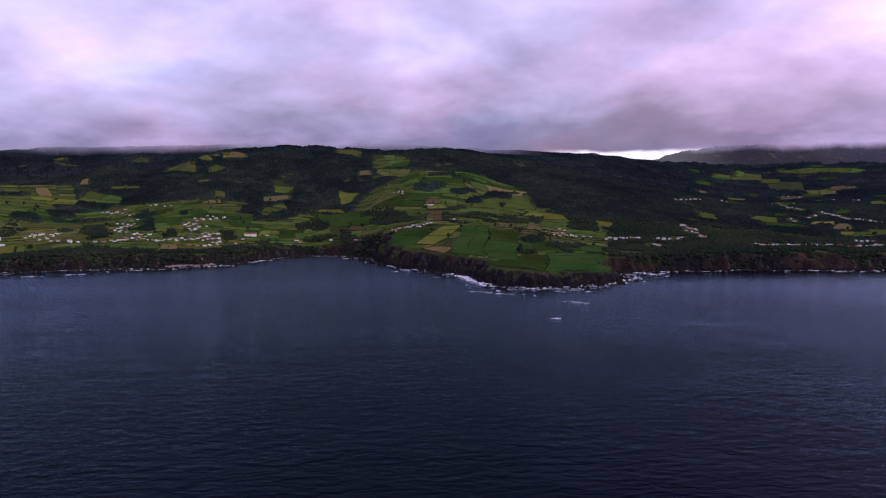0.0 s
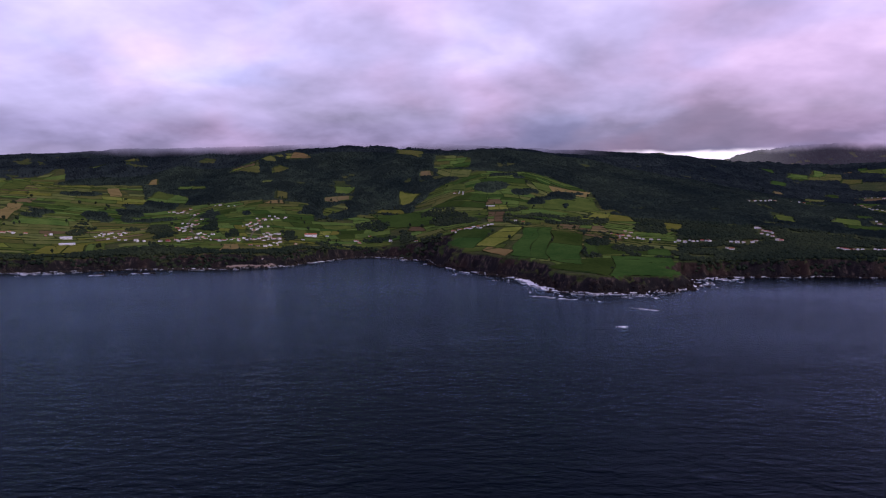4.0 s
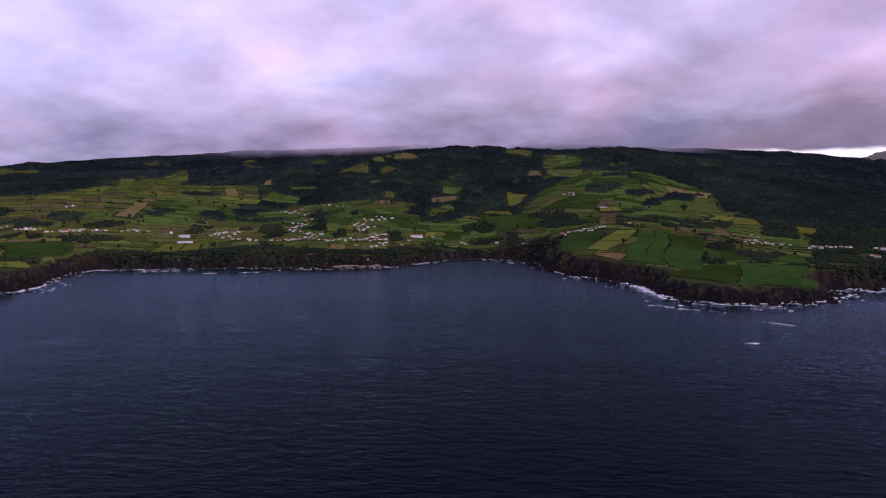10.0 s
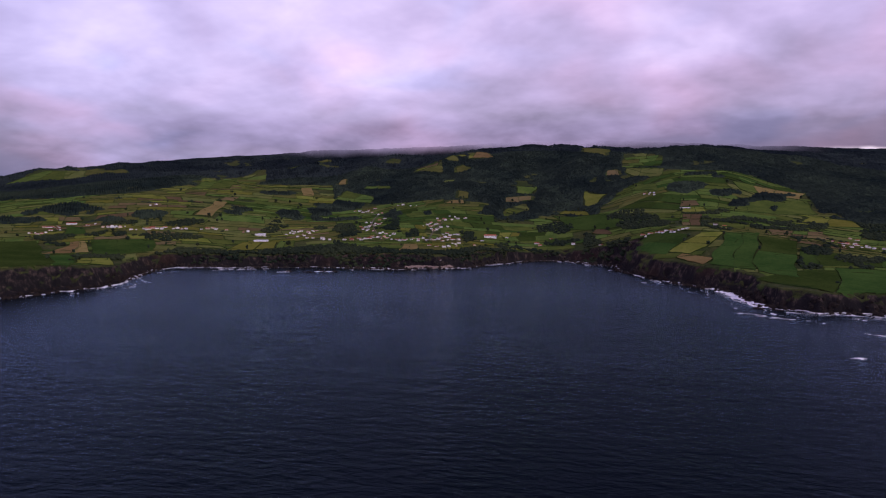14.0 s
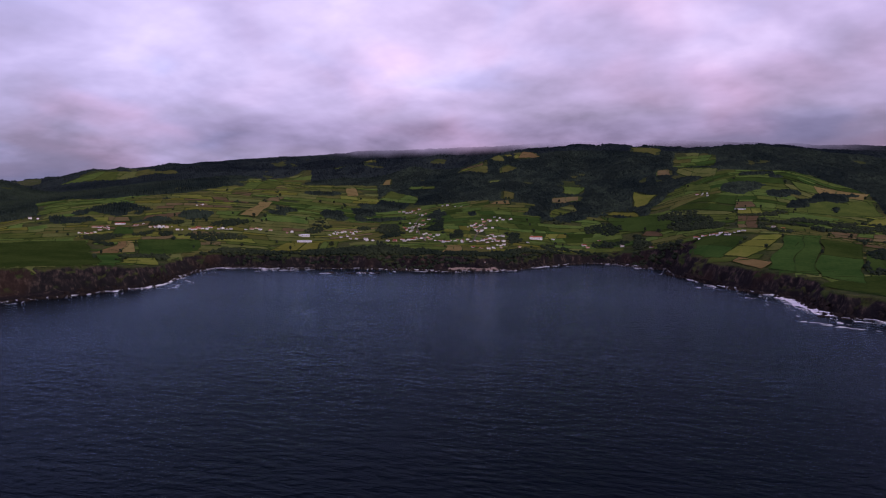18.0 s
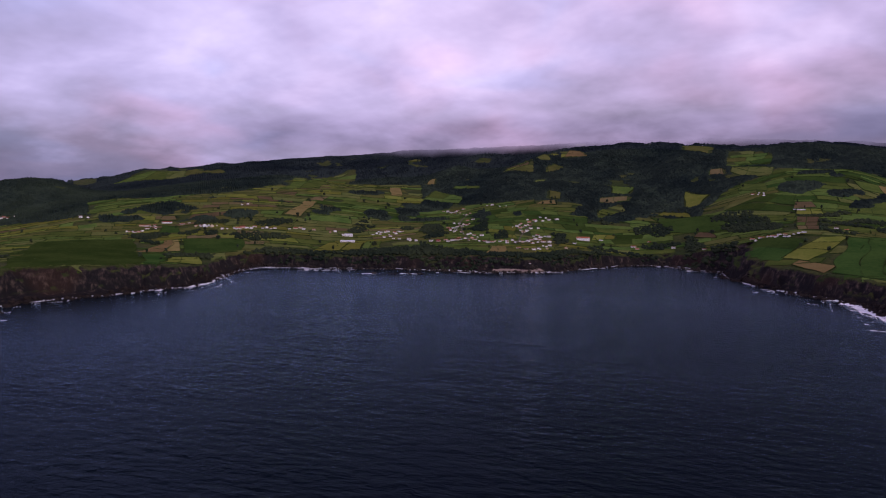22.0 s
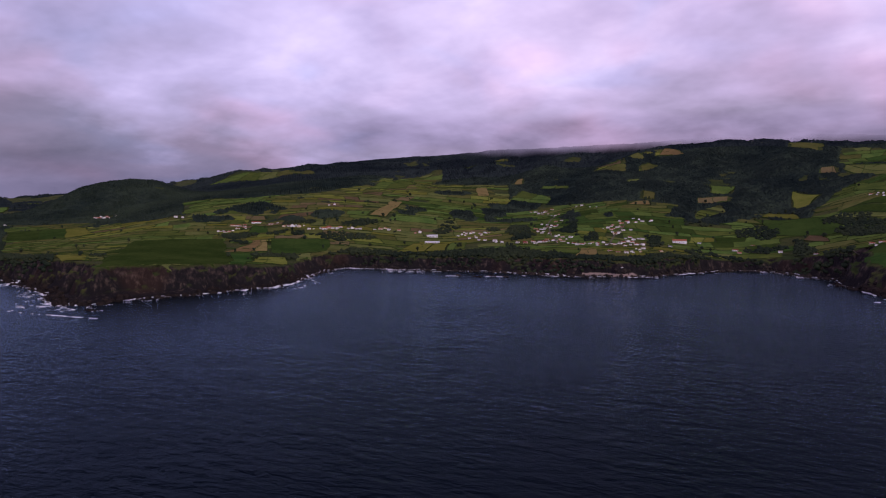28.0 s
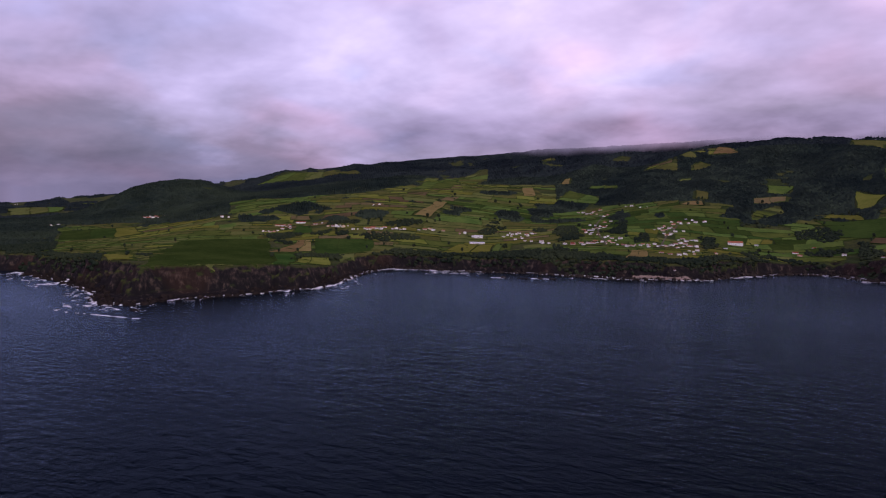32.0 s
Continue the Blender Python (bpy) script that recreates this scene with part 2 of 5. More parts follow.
def upland(x, y):
    """Height of the land behind the cliffs: a thin plate over the spot heights, with hills, gullies and knolls on it."""
    x, y = np.asarray(x, float), np.asarray(y, float)
    u, v = np.clip((x + 5100) / 25, 0, PLATE.shape[0] - 1.001), np.clip((y + 600) / 25, 0, PLATE.shape[1] - 1.001)
    i, j = u.astype(int), v.astype(int)
    u, v = u - i, v - j
    z = (PLATE[i, j] * (1 - u) + PLATE[i + 1, j] * u) * (1 - v) + (PLATE[i, j + 1] * (1 - u) + PLATE[i + 1, j + 1] * u) * v
    for hx, hy, hz, ra, rb, turn in HILLS:
        c, s = math.cos(turn), math.sin(turn)
        u, v = (x - hx) * c + (y - hy) * s, (y - hy) * c - (x - hx) * s
        z = z + hz * np.exp(-((u / ra) ** 2 + (v / rb) ** 2) ** 1.3)
    high = ease((z - 90) / 120)
    crest = 1 - 0.75 * ease((z - 190) / 40)
    return np.maximum(z, 9) + rough(x, y, 260, 3, 11) * (1.5 + 8 * high * crest) + grain(x, y, 60, 5) * (0.5 + 2 * high) + (0.3 - np.abs(grain(x, y, 190, 7))) * 24 * high * crest


def ragged_shore(x, y, s, fine=1.0):
    """The distance to the shore with buttresses, gullies and coves in it."""
    near = np.exp(-np.maximum(s, 0) / 60)
    return s + near * (grain(x, y, 55, 21) * 9 + (0.28 - np.abs(grain(x, y, 30, 27))) * 17 + fine * ((0.28 - np.abs(grain(x, y, 13, 22))) * 12 + grain(x, y, 6, 23) * 2.0) - 2)


def brow(x, y, s, top):
    """How far up the cliff a place lies, 0 at its foot and 1 at its brow, and the width of the rocky foot."""
    apron = 5 + 24 * np.exp(-(((x + 735) / 75) ** 2 + ((y - 590) / 90) ** 2))  # the rocky shelf under the western point
    wide = 13 + 0.50 * np.maximum(top - 15, 0) + grain(x, y, 90, 31) * 4 + grain(x, y, 24, 32) * 3
    return (s - apron) / wide, apron


def on_top(x, y, limit=0.72):
    """True behind the brow of the cliffs."""
    s = ragged_shore(x, y, inland(x, y))
    return brow(x, y, s, upland(x, y))[0] > limit


def height(x, y, shore=None):
    """Height of the ground: sea bed, rocky foot, cliff, land."""
    x, y = np.asarray(x, float), np.asarray(y, float)
    s = inland(x, y) if shore is None else shore
    s = ragged_shore(x, y, s)
    top = upland(x, y)
    k, apron = brow(x, y, s, top)
    foot = np.clip(2.2 + grain(x, y, 9, 24) * 1.8 + grain(x, y, 3.7, 25) * 0.7, 0.3, 9) + 0.12 * np.clip(s, 0, apron)
    k = np.clip(k, 0, 1)
    face = k * (1.32 - 0.32 * k) + (grain(x, y, 19, 28) * 0.20 + (0.25 - np.abs(grain(x, y, 23, 29))) * 0.55 + grain(x, y, 7, 26) * 0.16) * np.clip(k * (1 - k) * 4, 0, 1)
    z = foot * ease(s / 5) + (top - foot) * np.clip(face, 0, 1)
    return np.where(s < 0, np.maximum(s * 0.6, -9), z)


# ---------------------------------------------------------------- materials


def surface(name, colours, sizes=(40.0, 6.0), rough=0.9, relief=0.3, relief_size=2.0, vary=0.25, specular=0.0, islands=False):
    """Two colours mottled at two sizes (metres), shifted a little from object to object."""
    m = bpy.data.materials.new(name)
    m.use_nodes = True
    node = start_nodes(m.node_tree)
    place = node("ShaderNodeNewGeometry").outputs["Position"]
    own = node("ShaderNodeObjectInfo").outputs["Random"]
    if islands:
        own = maths(node, "FRACT", maths(node, "ADD", own, node("ShaderNodeNewGeometry").outputs["Random Per Island"]))
    wide = node("ShaderNodeTexNoise", inputs={"Vector": place, "Scale": 1 / sizes[0], "Detail": 3.0}).outputs["Fac"]
    fine = node("ShaderNodeTexNoise", inputs={"Vector": place, "Scale": 1 / sizes[1], "Detail": 5.0, "Roughness": 0.65}).outputs["Fac"]
    k = ramp(node, maths(node, "ADD", maths(node, "MULTIPLY", wide, 0.55), maths(node, "MULTIPLY", fine, 0.45)), 0.32, 0.68)
    c = blend(node, k, rgb(*colours[0]), rgb(*colours[1]))
    c = node("ShaderNodeHueSaturation", inputs={"Value": ramp(node, own, 0, 1, 1 - vary, 1 + vary), "Hue": ramp(node, own, 0, 1, 0.485, 0.515), "Color": c}).outputs[0]
    grit = node("ShaderNodeTexNoise", inputs={"Vector": place, "Scale": 1 / relief_size, "Detail": 4.0}).outputs["Fac"]
    bump = node("ShaderNodeBump", inputs={"Strength": relief, "Distance": relief_size * 0.3, "Height": grit})
    p = node("ShaderNodeBsdfPrincipled", inputs={"Base Color": c, "Roughness": rough, "Specular IOR Level": specular, "Normal": bump.outputs[0]})
    node("ShaderNodeOutputMaterial", inputs={0: p.outputs[0]})
    return m


def land_material():
    """Rough grass and scrub, dark rock where the ground is steep or washed by the sea."""
    m = bpy.data.materials.new("land")
    m.use_nodes = True
    node = start_nodes(m.node_tree)
    geo = node("ShaderNodeNewGeometry")
    place = geo.outputs["Position"]
    up = node("ShaderNodeSeparateXYZ", inputs={0: geo.outputs["Normal"]}).outputs[2]
    z = node("ShaderNodeSeparateXYZ", inputs={0: place}).outputs[2]
    wide = node("ShaderNodeTexNoise", inputs={"Vector": place, "Scale": 1 / 45, "Detail": 4.0}).outputs["Fac"]
    fine = node("ShaderNodeTexNoise", inputs={"Vector": place, "Scale": 1 / 5, "Detail": 6.0, "Roughness": 0.7}).outputs["Fac"]
    layers = node("ShaderNodeTexNoise", inputs={"Vector": node("ShaderNodeMapping", inputs={"Vector": place, "Scale": (0.03, 0.03, 0.35)}).outputs[0], "Scale": 1.0, "Detail": 5.0}).outputs["Fac"]
    grass = blend(node, ramp(node, wide, 0.35, 0.65), rgb(0.040, 0.060, 0.018), rgb(0.080, 0.088, 0.027))
    grass = blend(node, ramp(node, fine, 0.4, 0.75), grass, rgb(0.022, 0.036, 0.016))
    rock = blend(node, ramp(node, layers, 0.35, 0.65), rgb(0.030, 0.026, 0.025), rgb(0.066, 0.049, 0.042))
    basalt = ramp(node, maths(node, "ADD", z, maths(node, "MULTIPLY", maths(node, "SUBTRACT", wide, 0.5), 16.0)), 15.0, 8.0)
    rock = blend(node, ramp(node, fine, 0.45, 0.7), rock, rgb(0.021, 0.020, 0.021))
    rock = blend(node, maths(node, "MULTIPLY", basalt, 0.8), rock, rgb(0.017, 0.016, 0.018))
    ribs = node("ShaderNodeTexNoise", inputs={"Vector": node("ShaderNodeMapping", inputs={"Vector": place, "Scale": (0.16, 0.16, 0.07)}).outputs[0], "Scale": 1.0, "Detail": 5.0, "Roughness": 0.65}).outputs["Fac"]
    rock = blend(node, ramp(node, ribs, 0.42, 0.62), rgb(0.016, 0.015, 0.016), rock)
    # Tan rock patches, widened to stand in for lit highlights on the ribs.
    rock = blend(node, maths(node, "MULTIPLY", ramp(node, ribs, 0.55, 0.70), 0.8), rock, rgb(0.115, 0.088, 0.066))
    red = ramp(node, node("ShaderNodeTexNoise", inputs={"Vector": place, "Scale": 1 / 80, "Detail": 2.0}).outputs["Fac"], 0.52, 0.66)
    rock = blend(node, maths(node, "MULTIPLY", red, 0.20), rock, rgb(0.10, 0.050, 0.026))
    steep = ramp(node, maths(node, "ADD", up, maths(node, "MULTIPLY", maths(node, "SUBTRACT", fine, 0.5), 0.5)), 0.88, 0.66)
    low = ramp(node, maths(node, "ADD", z, maths(node, "MULTIPLY", maths(node, "SUBTRACT", fine, 0.5), 8.0)), 12.0, 5.0)
    c = blend(node, maths(node, "MAXIMUM", steep, low), grass, rock)
    c = blend(node, ramp(node, z, 3.0, 1.0), c, rgb(0.014, 0.013, 0.014))
    bump = node("ShaderNodeBump", inputs={"Strength": 0.9, "Distance": 2.5, "Height": fine})
    p = node("ShaderNodeBsdfPrincipled", inputs={"Base Color": c, "Roughness": 0.95, "Specular IOR Level": 0.04, "Normal": bump.outputs[0]})
    node("ShaderNodeOutputMaterial", inputs={0: p.outputs[0]})
    return m


def sea_material():
    m = bpy.data.materials.new("sea_water")
    m.use_nodes = True
    node = start_nodes(m.node_tree)
    place = node("ShaderNodeNewGeometry").outputs["Position"]

    def waves(size, stretch, turn, detail):
        v = node("ShaderNodeMapping", inputs={"Vector": place, "Rotation": (0, 0, radians(turn)), "Scale": (1 / (size * stretch), 1 / size, 1 / size)}).outputs[0]
        return node("ShaderNodeTexNoise", inputs={"Vector": v, "Scale": 1.0, "Detail": detail, "Roughness": 0.6}).outputs["Fac"]
    swell = waves(24, 2.2, -18, 2.0)
    chop = waves(5.6, 1.9, -24, 5.0)
    gusts = waves(220, 2.5, 20, 3.0)
    h = maths(node, "ADD", maths(node, "MULTIPLY", swell, 0.9), maths(node, "MULTIPLY", chop, 1.05))
    shoreward = ramp(node, node("ShaderNodeSeparateXYZ", inputs={0: place}).outputs[1], 350.0, 950.0)  # waves flattened towards the shore so far water looks brighter to the camera
    bump = node("ShaderNodeBump", inputs={"Strength": maths(node, "MULTIPLY_ADD", shoreward, -0.16, 0.60), "Distance": 2.6, "Height": h})
    crests = node("ShaderNodeBump", inputs={"Strength": maths(node, "MULTIPLY_ADD", shoreward, -0.24, 0.60), "Distance": 2.6, "Height": h})
    body = node("ShaderNodeBsdfDiffuse", inputs={"Color": rgb(0.0005, 0.0022, 0.0052)})
    gloss = node("ShaderNodeBsdfGlossy", inputs={"Color": rgb(0.57, 0.79, 0.99), "Roughness": ramp(node, gusts, 0.3, 0.7, 0.11, 0.17), "Normal": bump.outputs[0]})
    share = node("ShaderNodeFresnel", inputs={"IOR": 1.025, "Normal": crests.outputs[0]}).outputs[0]
    share = maths(node, "MULTIPLY", share, 4.8, clamp=True)
    mix = node("ShaderNodeMixShader", inputs={0: share, 1: body.outputs[0], 2: gloss.outputs[0]})
    node("ShaderNodeOutputMaterial", inputs={0: mix.outputs[0]})
    return m


LAND = land_material()
SEA = sea_material()
CROPS = {"green": surface("pasture", ((0.058, 0.1, 0.024), (0.112, 0.156, 0.036)), sizes=(30.0, 4.0), vary=0.22, islands=True),
         "dark": surface("maize", ((0.026, 0.055, 0.013), (0.052, 0.090, 0.021)), sizes=(45.0, 5.0), vary=0.2, islands=True),
         "yellow": surface("ripe_grass", ((0.112, 0.134, 0.024), (0.18, 0.188, 0.042)), sizes=(26.0, 4.0), vary=0.2, islands=True),
         "olive": surface("grazed_grass", ((0.078, 0.1, 0.028), (0.14, 0.148, 0.046)), sizes=(26.0, 4.0), vary=0.22, islands=True),
         "tan": surface("stubble", ((0.165, 0.128, 0.050), (0.235, 0.180, 0.072)), sizes=(20.0, 3.0), vary=0.15, islands=True),
         "brown": surface("ploughed_earth", ((0.105, 0.084, 0.042), (0.160, 0.122, 0.060)), sizes=(20.0, 3.0), vary=0.2, islands=True)}
# Blue distance haze is put into the far foliage, less into MIXED_WOOD.
HAZED_WOOD = surface("hazed_foliage", ((0.010, 0.017, 0.020), (0.026, 0.036, 0.034)), sizes=(220.0, 14.0), relief=0.3, relief_size=2.0)
MIXED_WOOD = surface("mixed_foliage", ((0.011, 0.019, 0.018), (0.034, 0.049, 0.032)), sizes=(160.0, 10.0), relief=0.5, relief_size=1.6)
LEAF = surface("tree_leaves", ((0.015, 0.026, 0.020), (0.044, 0.060, 0.031)), sizes=(120.0, 7.0), relief=0.5, relief_size=1.2)
HEDGE = surface("hedge_leaves", ((0.026, 0.046, 0.014), (0.052, 0.082, 0.022)), sizes=(30.0, 3.0), relief=0.8, relief_size=1.0)
BARK = surface("bark", ((0.05, 0.04, 0.03), (0.09, 0.07, 0.05)), sizes=(3.0, 0.4), relief_size=0.2)
FOAM = surface("surf", ((0.62, 0.66, 0.70), (0.82, 0.84, 0.86)), sizes=(12.0, 1.5), rough=0.7)
ROCK = surface("wet_rock", ((0.016, 0.014, 0.014), (0.045, 0.036, 0.030)), sizes=(6.0, 1.2), relief=0.9, relief_size=1.0, rough=0.6)
PLASTER = {"white": surface("white_limewash", ((0.80, 0.80, 0.80), (0.88, 0.88, 0.87)), sizes=(5.0, 0.8), relief=0.1, relief_size=0.2, vary=0.06),
           "cream": surface("cream_render", ((0.62, 0.52, 0.40), (0.70, 0.60, 0.46)), sizes=(5.0, 0.8), relief=0.1, relief_size=0.2, vary=0.1),
           "pink": surface("pink_render", ((0.58, 0.36, 0.32), (0.66, 0.44, 0.38)), sizes=(5.0, 0.8), relief=0.1, relief_size=0.2, vary=0.1)}
TILES = {"red": surface("clay_tiles", ((0.25, 0.070, 0.046), (0.37, 0.125, 0.080)), sizes=(3.0, 0.5), relief=0.5, relief_size=0.4),
         "grey": surface("weathered_tiles", ((0.22, 0.17, 0.15), (0.34, 0.28, 0.25)), sizes=(3.0, 0.5), relief=0.5, relief_size=0.4),
         "white": surface("sheet_roof", ((0.60, 0.62, 0.66), (0.74, 0.75, 0.78)), sizes=(6.0, 0.8), relief=0.2, relief_size=0.5, vary=0.1)}
TIMBER = surface("painted_timber", ((0.05, 0.06, 0.05), (0.10, 0.08, 0.06)), sizes=(2.0, 0.3), relief=0.2, relief_size=0.1, rough=0.6)
PANE = surface("window_pane", ((0.012, 0.014, 0.018), (0.02, 0.022, 0.026)), sizes=(2.0, 0.5), relief=0.0, rough=0.12, specular=0.5)


# ---------------------------------------------------------------- mesh helpers


def sheet(name, verts, faces, material, smooth=False):
    me = bpy.data.meshes.new(name)
    verts, faces = np.asarray(verts, np.float32), np.asarray(faces, np.int32)
    n = faces.shape[1]
    me.vertices.add(len(verts))
    me.vertices.foreach_set("co", verts.ravel())
    me.loops.add(faces.size)
    me.loops.foreach_set("vertex_index", faces.ravel())
    me.polygons.add(len(faces))
    me.polygons.foreach_set("loop_start", np.arange(len(faces), dtype=np.int32) * n)
    me.polygons.foreach_set("use_smooth", np.full(len(faces), smooth))
    me.update(calc_edges=True)
    me.materials.append(material)
    return me


def grid_faces(rows, cols):
    i = np.arange((rows - 1) * (cols - 1))
    k = i // (cols - 1) * cols + i % (cols - 1)
    return np.c_[k, k + 1, k + cols + 1, k + cols]


def under(ob, parent):
    ob.parent = parent
    return ob


# ---------------------------------------------------------------- ground and sea
turns = np.radians(np.linspace(-78, 52, 1000))
reach = np.concatenate([np.arange(470, 1300, 3.0), np.arange(1300, 1500, 4.5), np.arange(1500, 2200, 8.0), 2200 * 1.0105 ** np.arange(78)])
reach = reach[reach < 4940]
gr, gt = np.meshgrid(reach, turns, indexing="ij")
gx, gy = (gr * np.sin(gt)).ravel(), (60 + gr * np.cos(gt)).ravel()
gs = inland(gx, gy)
gz = height(gx, gy, gs)
faces = grid_faces(len(reach), len(turns))
faces = faces[gz[faces].max(axis=1) > -6]
used, faces = np.unique(faces, return_inverse=True)
ground = new("ground", sheet("ground", np.c_[gx, gy, gz][used], faces.reshape(-1, 4), LAND, True))
tagged(ground, "green island slopes ending in dark rock cliffs above the sea", "ground", kind="structure")

wr = np.concatenate([np.arange(0, 200, 25.0), np.arange(200, 1400, 30.0), 1400 * 1.06 ** np.arange(23)])
wr = np.r_[wr[wr < 4900], 4950]
wt = np.radians(np.linspace(-180, 180, 181))
sr, st = np.meshgrid(wr, wt, indexing="ij")
sea = new("sea", sheet("sea", np.c_[(sr * np.sin(st)).ravel(), (60 + sr * np.cos(st)).ravel(), np.zeros(sr.size)], grid_faces(len(wr), len(wt)), SEA, True))
tagged(sea, "dark blue rippled sea under an evening sky", "water", kind="structure")

# ---------------------------------------------------------------- farmland: parcels of pasture and crops between hedges
pick = random.Random(7)
QUADS, CROPLAND = [], []
MIX = {"point": ["dark"] * 9 + ["green"], "greens": ["green"] * 8 + ["yellow"] * 2 + ["olive"] * 5}
SAY = {"green": "green pasture", "dark": "dark green crop", "yellow": "yellow-green ripe grass", "olive": "dull olive grazed grass", "tan": "pale tan stubble", "brown": "brown bare earth"}


def lerp2(q, u, v):
    u, v = np.asarray(u)[..., None], np.asarray(v)[..., None]
    return (q[0] * (1 - u) + q[1] * u) * (1 - v) + (q[3] * (1 - u) + q[2] * u) * v


def runs(line, good):
    """The unbroken stretches of a line over its good points."""
    ends = np.flatnonzero(np.diff(np.r_[0, good.astype(int), 0]))
    return [line[a:b] for a, b in zip(ends[::2], ends[1::2]) if b - a > 3]


def fields(a, b, c, d, nu, nv, crop):
    q = np.array([a, b, c, d], float)
    QUADS.append(q)
    CROPLAND.append(q)
    mid = q.mean(axis=0)
    far = math.hypot(*mid)
    farm = new("farmland")
    farm.location = (mid[0], mid[1], float(height(mid[0], mid[1])))
    tagged(farm, f"{'patchwork of ' + SAY.get(crop, 'dark and bright green crop' if crop == 'point' else 'green and yellow pasture') if nu * nv > 1 else SAY.get(crop, 'dark green crop')} field{'s' if nu * nv > 1 else ''} bordered by dark hedges", "field", "farm fields", "structure")
    lift = 1.0 + far / 5000
    us = [0.0] + [(k + pick.uniform(-0.22, 0.22)) / nu for k in range(1, nu)] + [1.0]
    vs = [0.0] + [(k + pick.uniform(-0.22, 0.22)) / nv for k in range(1, nv)] + [1.0]
    lines = []
    for j in range(nv):
        for i in range(nu):
            kind = pick.choice(MIX[crop]) if crop in MIX else (crop if nu * nv < 3 or pick.random() < 0.75 else pick.choice(MIX["greens"]))
            lx = np.linalg.norm(lerp2(q, us[i + 1], vs[j]) - lerp2(q, us[i], vs[j]))
            ly = np.linalg.norm(lerp2(q, us[i], vs[j + 1]) - lerp2(q, us[i], vs[j]))
            cell, most = (4.5, 44) if far < 1150 else (9.0, 26)
            m, n = int(np.clip(lx / cell, 2, most)) + 1, int(np.clip(ly / cell, 2, most)) + 1
            uu, vv = np.meshgrid(np.linspace(us[i], us[i + 1], m), np.linspace(vs[j], vs[j + 1], n))
            p = lerp2(q, uu.ravel(), vv.ravel())
            edge = 8.0 * np.c_[grain(p[:, 0], p[:, 1], 45, 61), grain(p[:, 0], p[:, 1], 45, 62)]
            p = p + edge * min(1.0, min(lx, ly) / 40)
            shore = inland(p[:, 0], p[:, 1])
            rim = brow(p[:, 0], p[:, 1], ragged_shore(p[:, 0], p[:, 1], shore), upland(p[:, 0], p[:, 1]))[0]
            z = height(p[:, 0], p[:, 1], shore) + lift * np.clip((rim - 0.75) / 0.7, 0.05, 1)  # the sward meets the ground at the brow
            v = np.c_[p - mid, z - farm.location.z]
            cells = grid_faces(n, m)
            if far < 1400:
                cells = cells[(rim > 0.72)[cells].all(axis=1)]
            if not len(cells):
                continue
            f = under(new("field", sheet("field", v, cells, CROPS[kind], True)), farm)
            f["label"] = SAY[kind]
            ring = np.r_[np.arange(m), np.arange(2, n + 1) * m - 1, n * m - 2 - np.arange(m - 1), (n - 2 - np.arange(n - 1)) * m]
            lines += runs(v[ring], rim[ring] > 1.5) if far < 1400 else [v[ring]]
    lines = [line for line in lines if len(line) > 3]
    if lines:
        under(new("hedge", hedge_rows(lines, far)), farm)["kind"] = "stuff"


def meadow(a, b, c, d):
    """A stretch of open pasture in or beside the woods, divided with the rest of the farmland."""
    QUADS.append(np.array([a, b, c, d], float))


def hedge_rows(lines, far):
    vs, fs, base = [], [], 0
    for line in lines:
        n = len(line)
        t = np.gradient(line, axis=0)
        side = np.c_[t[:, 1], -t[:, 0]] / np.maximum(np.hypot(t[:, 0], t[:, 1]), 1e-6)[:, None]
        w = (0.10 + far / 4600) * np.array([0.6 + 0.8 * pick.random() for _ in range(n)])
        h = (0.10 + far / 3000) * np.array([0.15 + 1.5 * pick.random() ** 1.6 for _ in range(n)])
        for s, k in ((-1.0, -1.0), (-0.7, 0.8), (0.7, 1.0), (1.0, -1.0)):
            vs.append(np.c_[line[:, :2] + side * (w * s)[:, None], line[:, 2] + (h * k if k > 0 else -1.2)])
        i = np.arange(n - 1)
        for r in range(3):
            fs.append(np.c_[i, i + 1, i + 1 + n, i + n] + base + r * n)
        base += 4 * n
    return sheet("hedge", np.concatenate(vs), np.concatenate(fs), HEDGE)


fields((-1057, 1385), (-1031, 1490), (-1163, 1712), (-1126, 1531), 2, 1, 'green')
meadow((-1028, 1496), (-1033, 1636), (-1146, 1801), (-1144, 1696))
fields((-1107, 1845), (-1026, 1965), (-1071, 2049), (-1165, 1969), 3, 1, 'green')
meadow((-888, 1381), (-845, 1483), (-957, 1683), (-1063, 1683))
meadow((-820, 1504), (-799, 1550), (-870, 1685), (-913, 1671))
fields((-866, 1533), (-850, 1556), (-895, 1635), (-917, 1623), 1, 1, 'tan')
meadow((-1042, 1131), (-883, 1170), (-969, 1339), (-1110, 1203))
meadow((-1046, 1273), (-954, 1391), (-1012, 1474), (-1060, 1371))
fields((-871, 1164), (-840, 1173), (-909, 1320), (-929, 1308), 1, 1, 'tan')
fields((-933, 1317), (-910, 1341), (-938, 1391), (-953, 1362), 1, 1, 'brown')
meadow((-912, 1336), (-881, 1368), (-1002, 1547), (-1011, 1493))
meadow((-803, 1145), (-756, 1206), (-790, 1259), (-827, 1194))
meadow((-802, 1251), (-783, 1282), (-851, 1416), (-876, 1364))
fields((-922, 1062), (-863, 1109), (-883, 1120), (-938, 1093), 3, 1, 'olive')
meadow((-771, 1018), (-721, 1067), (-757, 1126), (-803, 1080))
fields((-692, 1018), (-636, 1059), (-664, 1112), (-709, 1086), 2, 1, 'yellow')
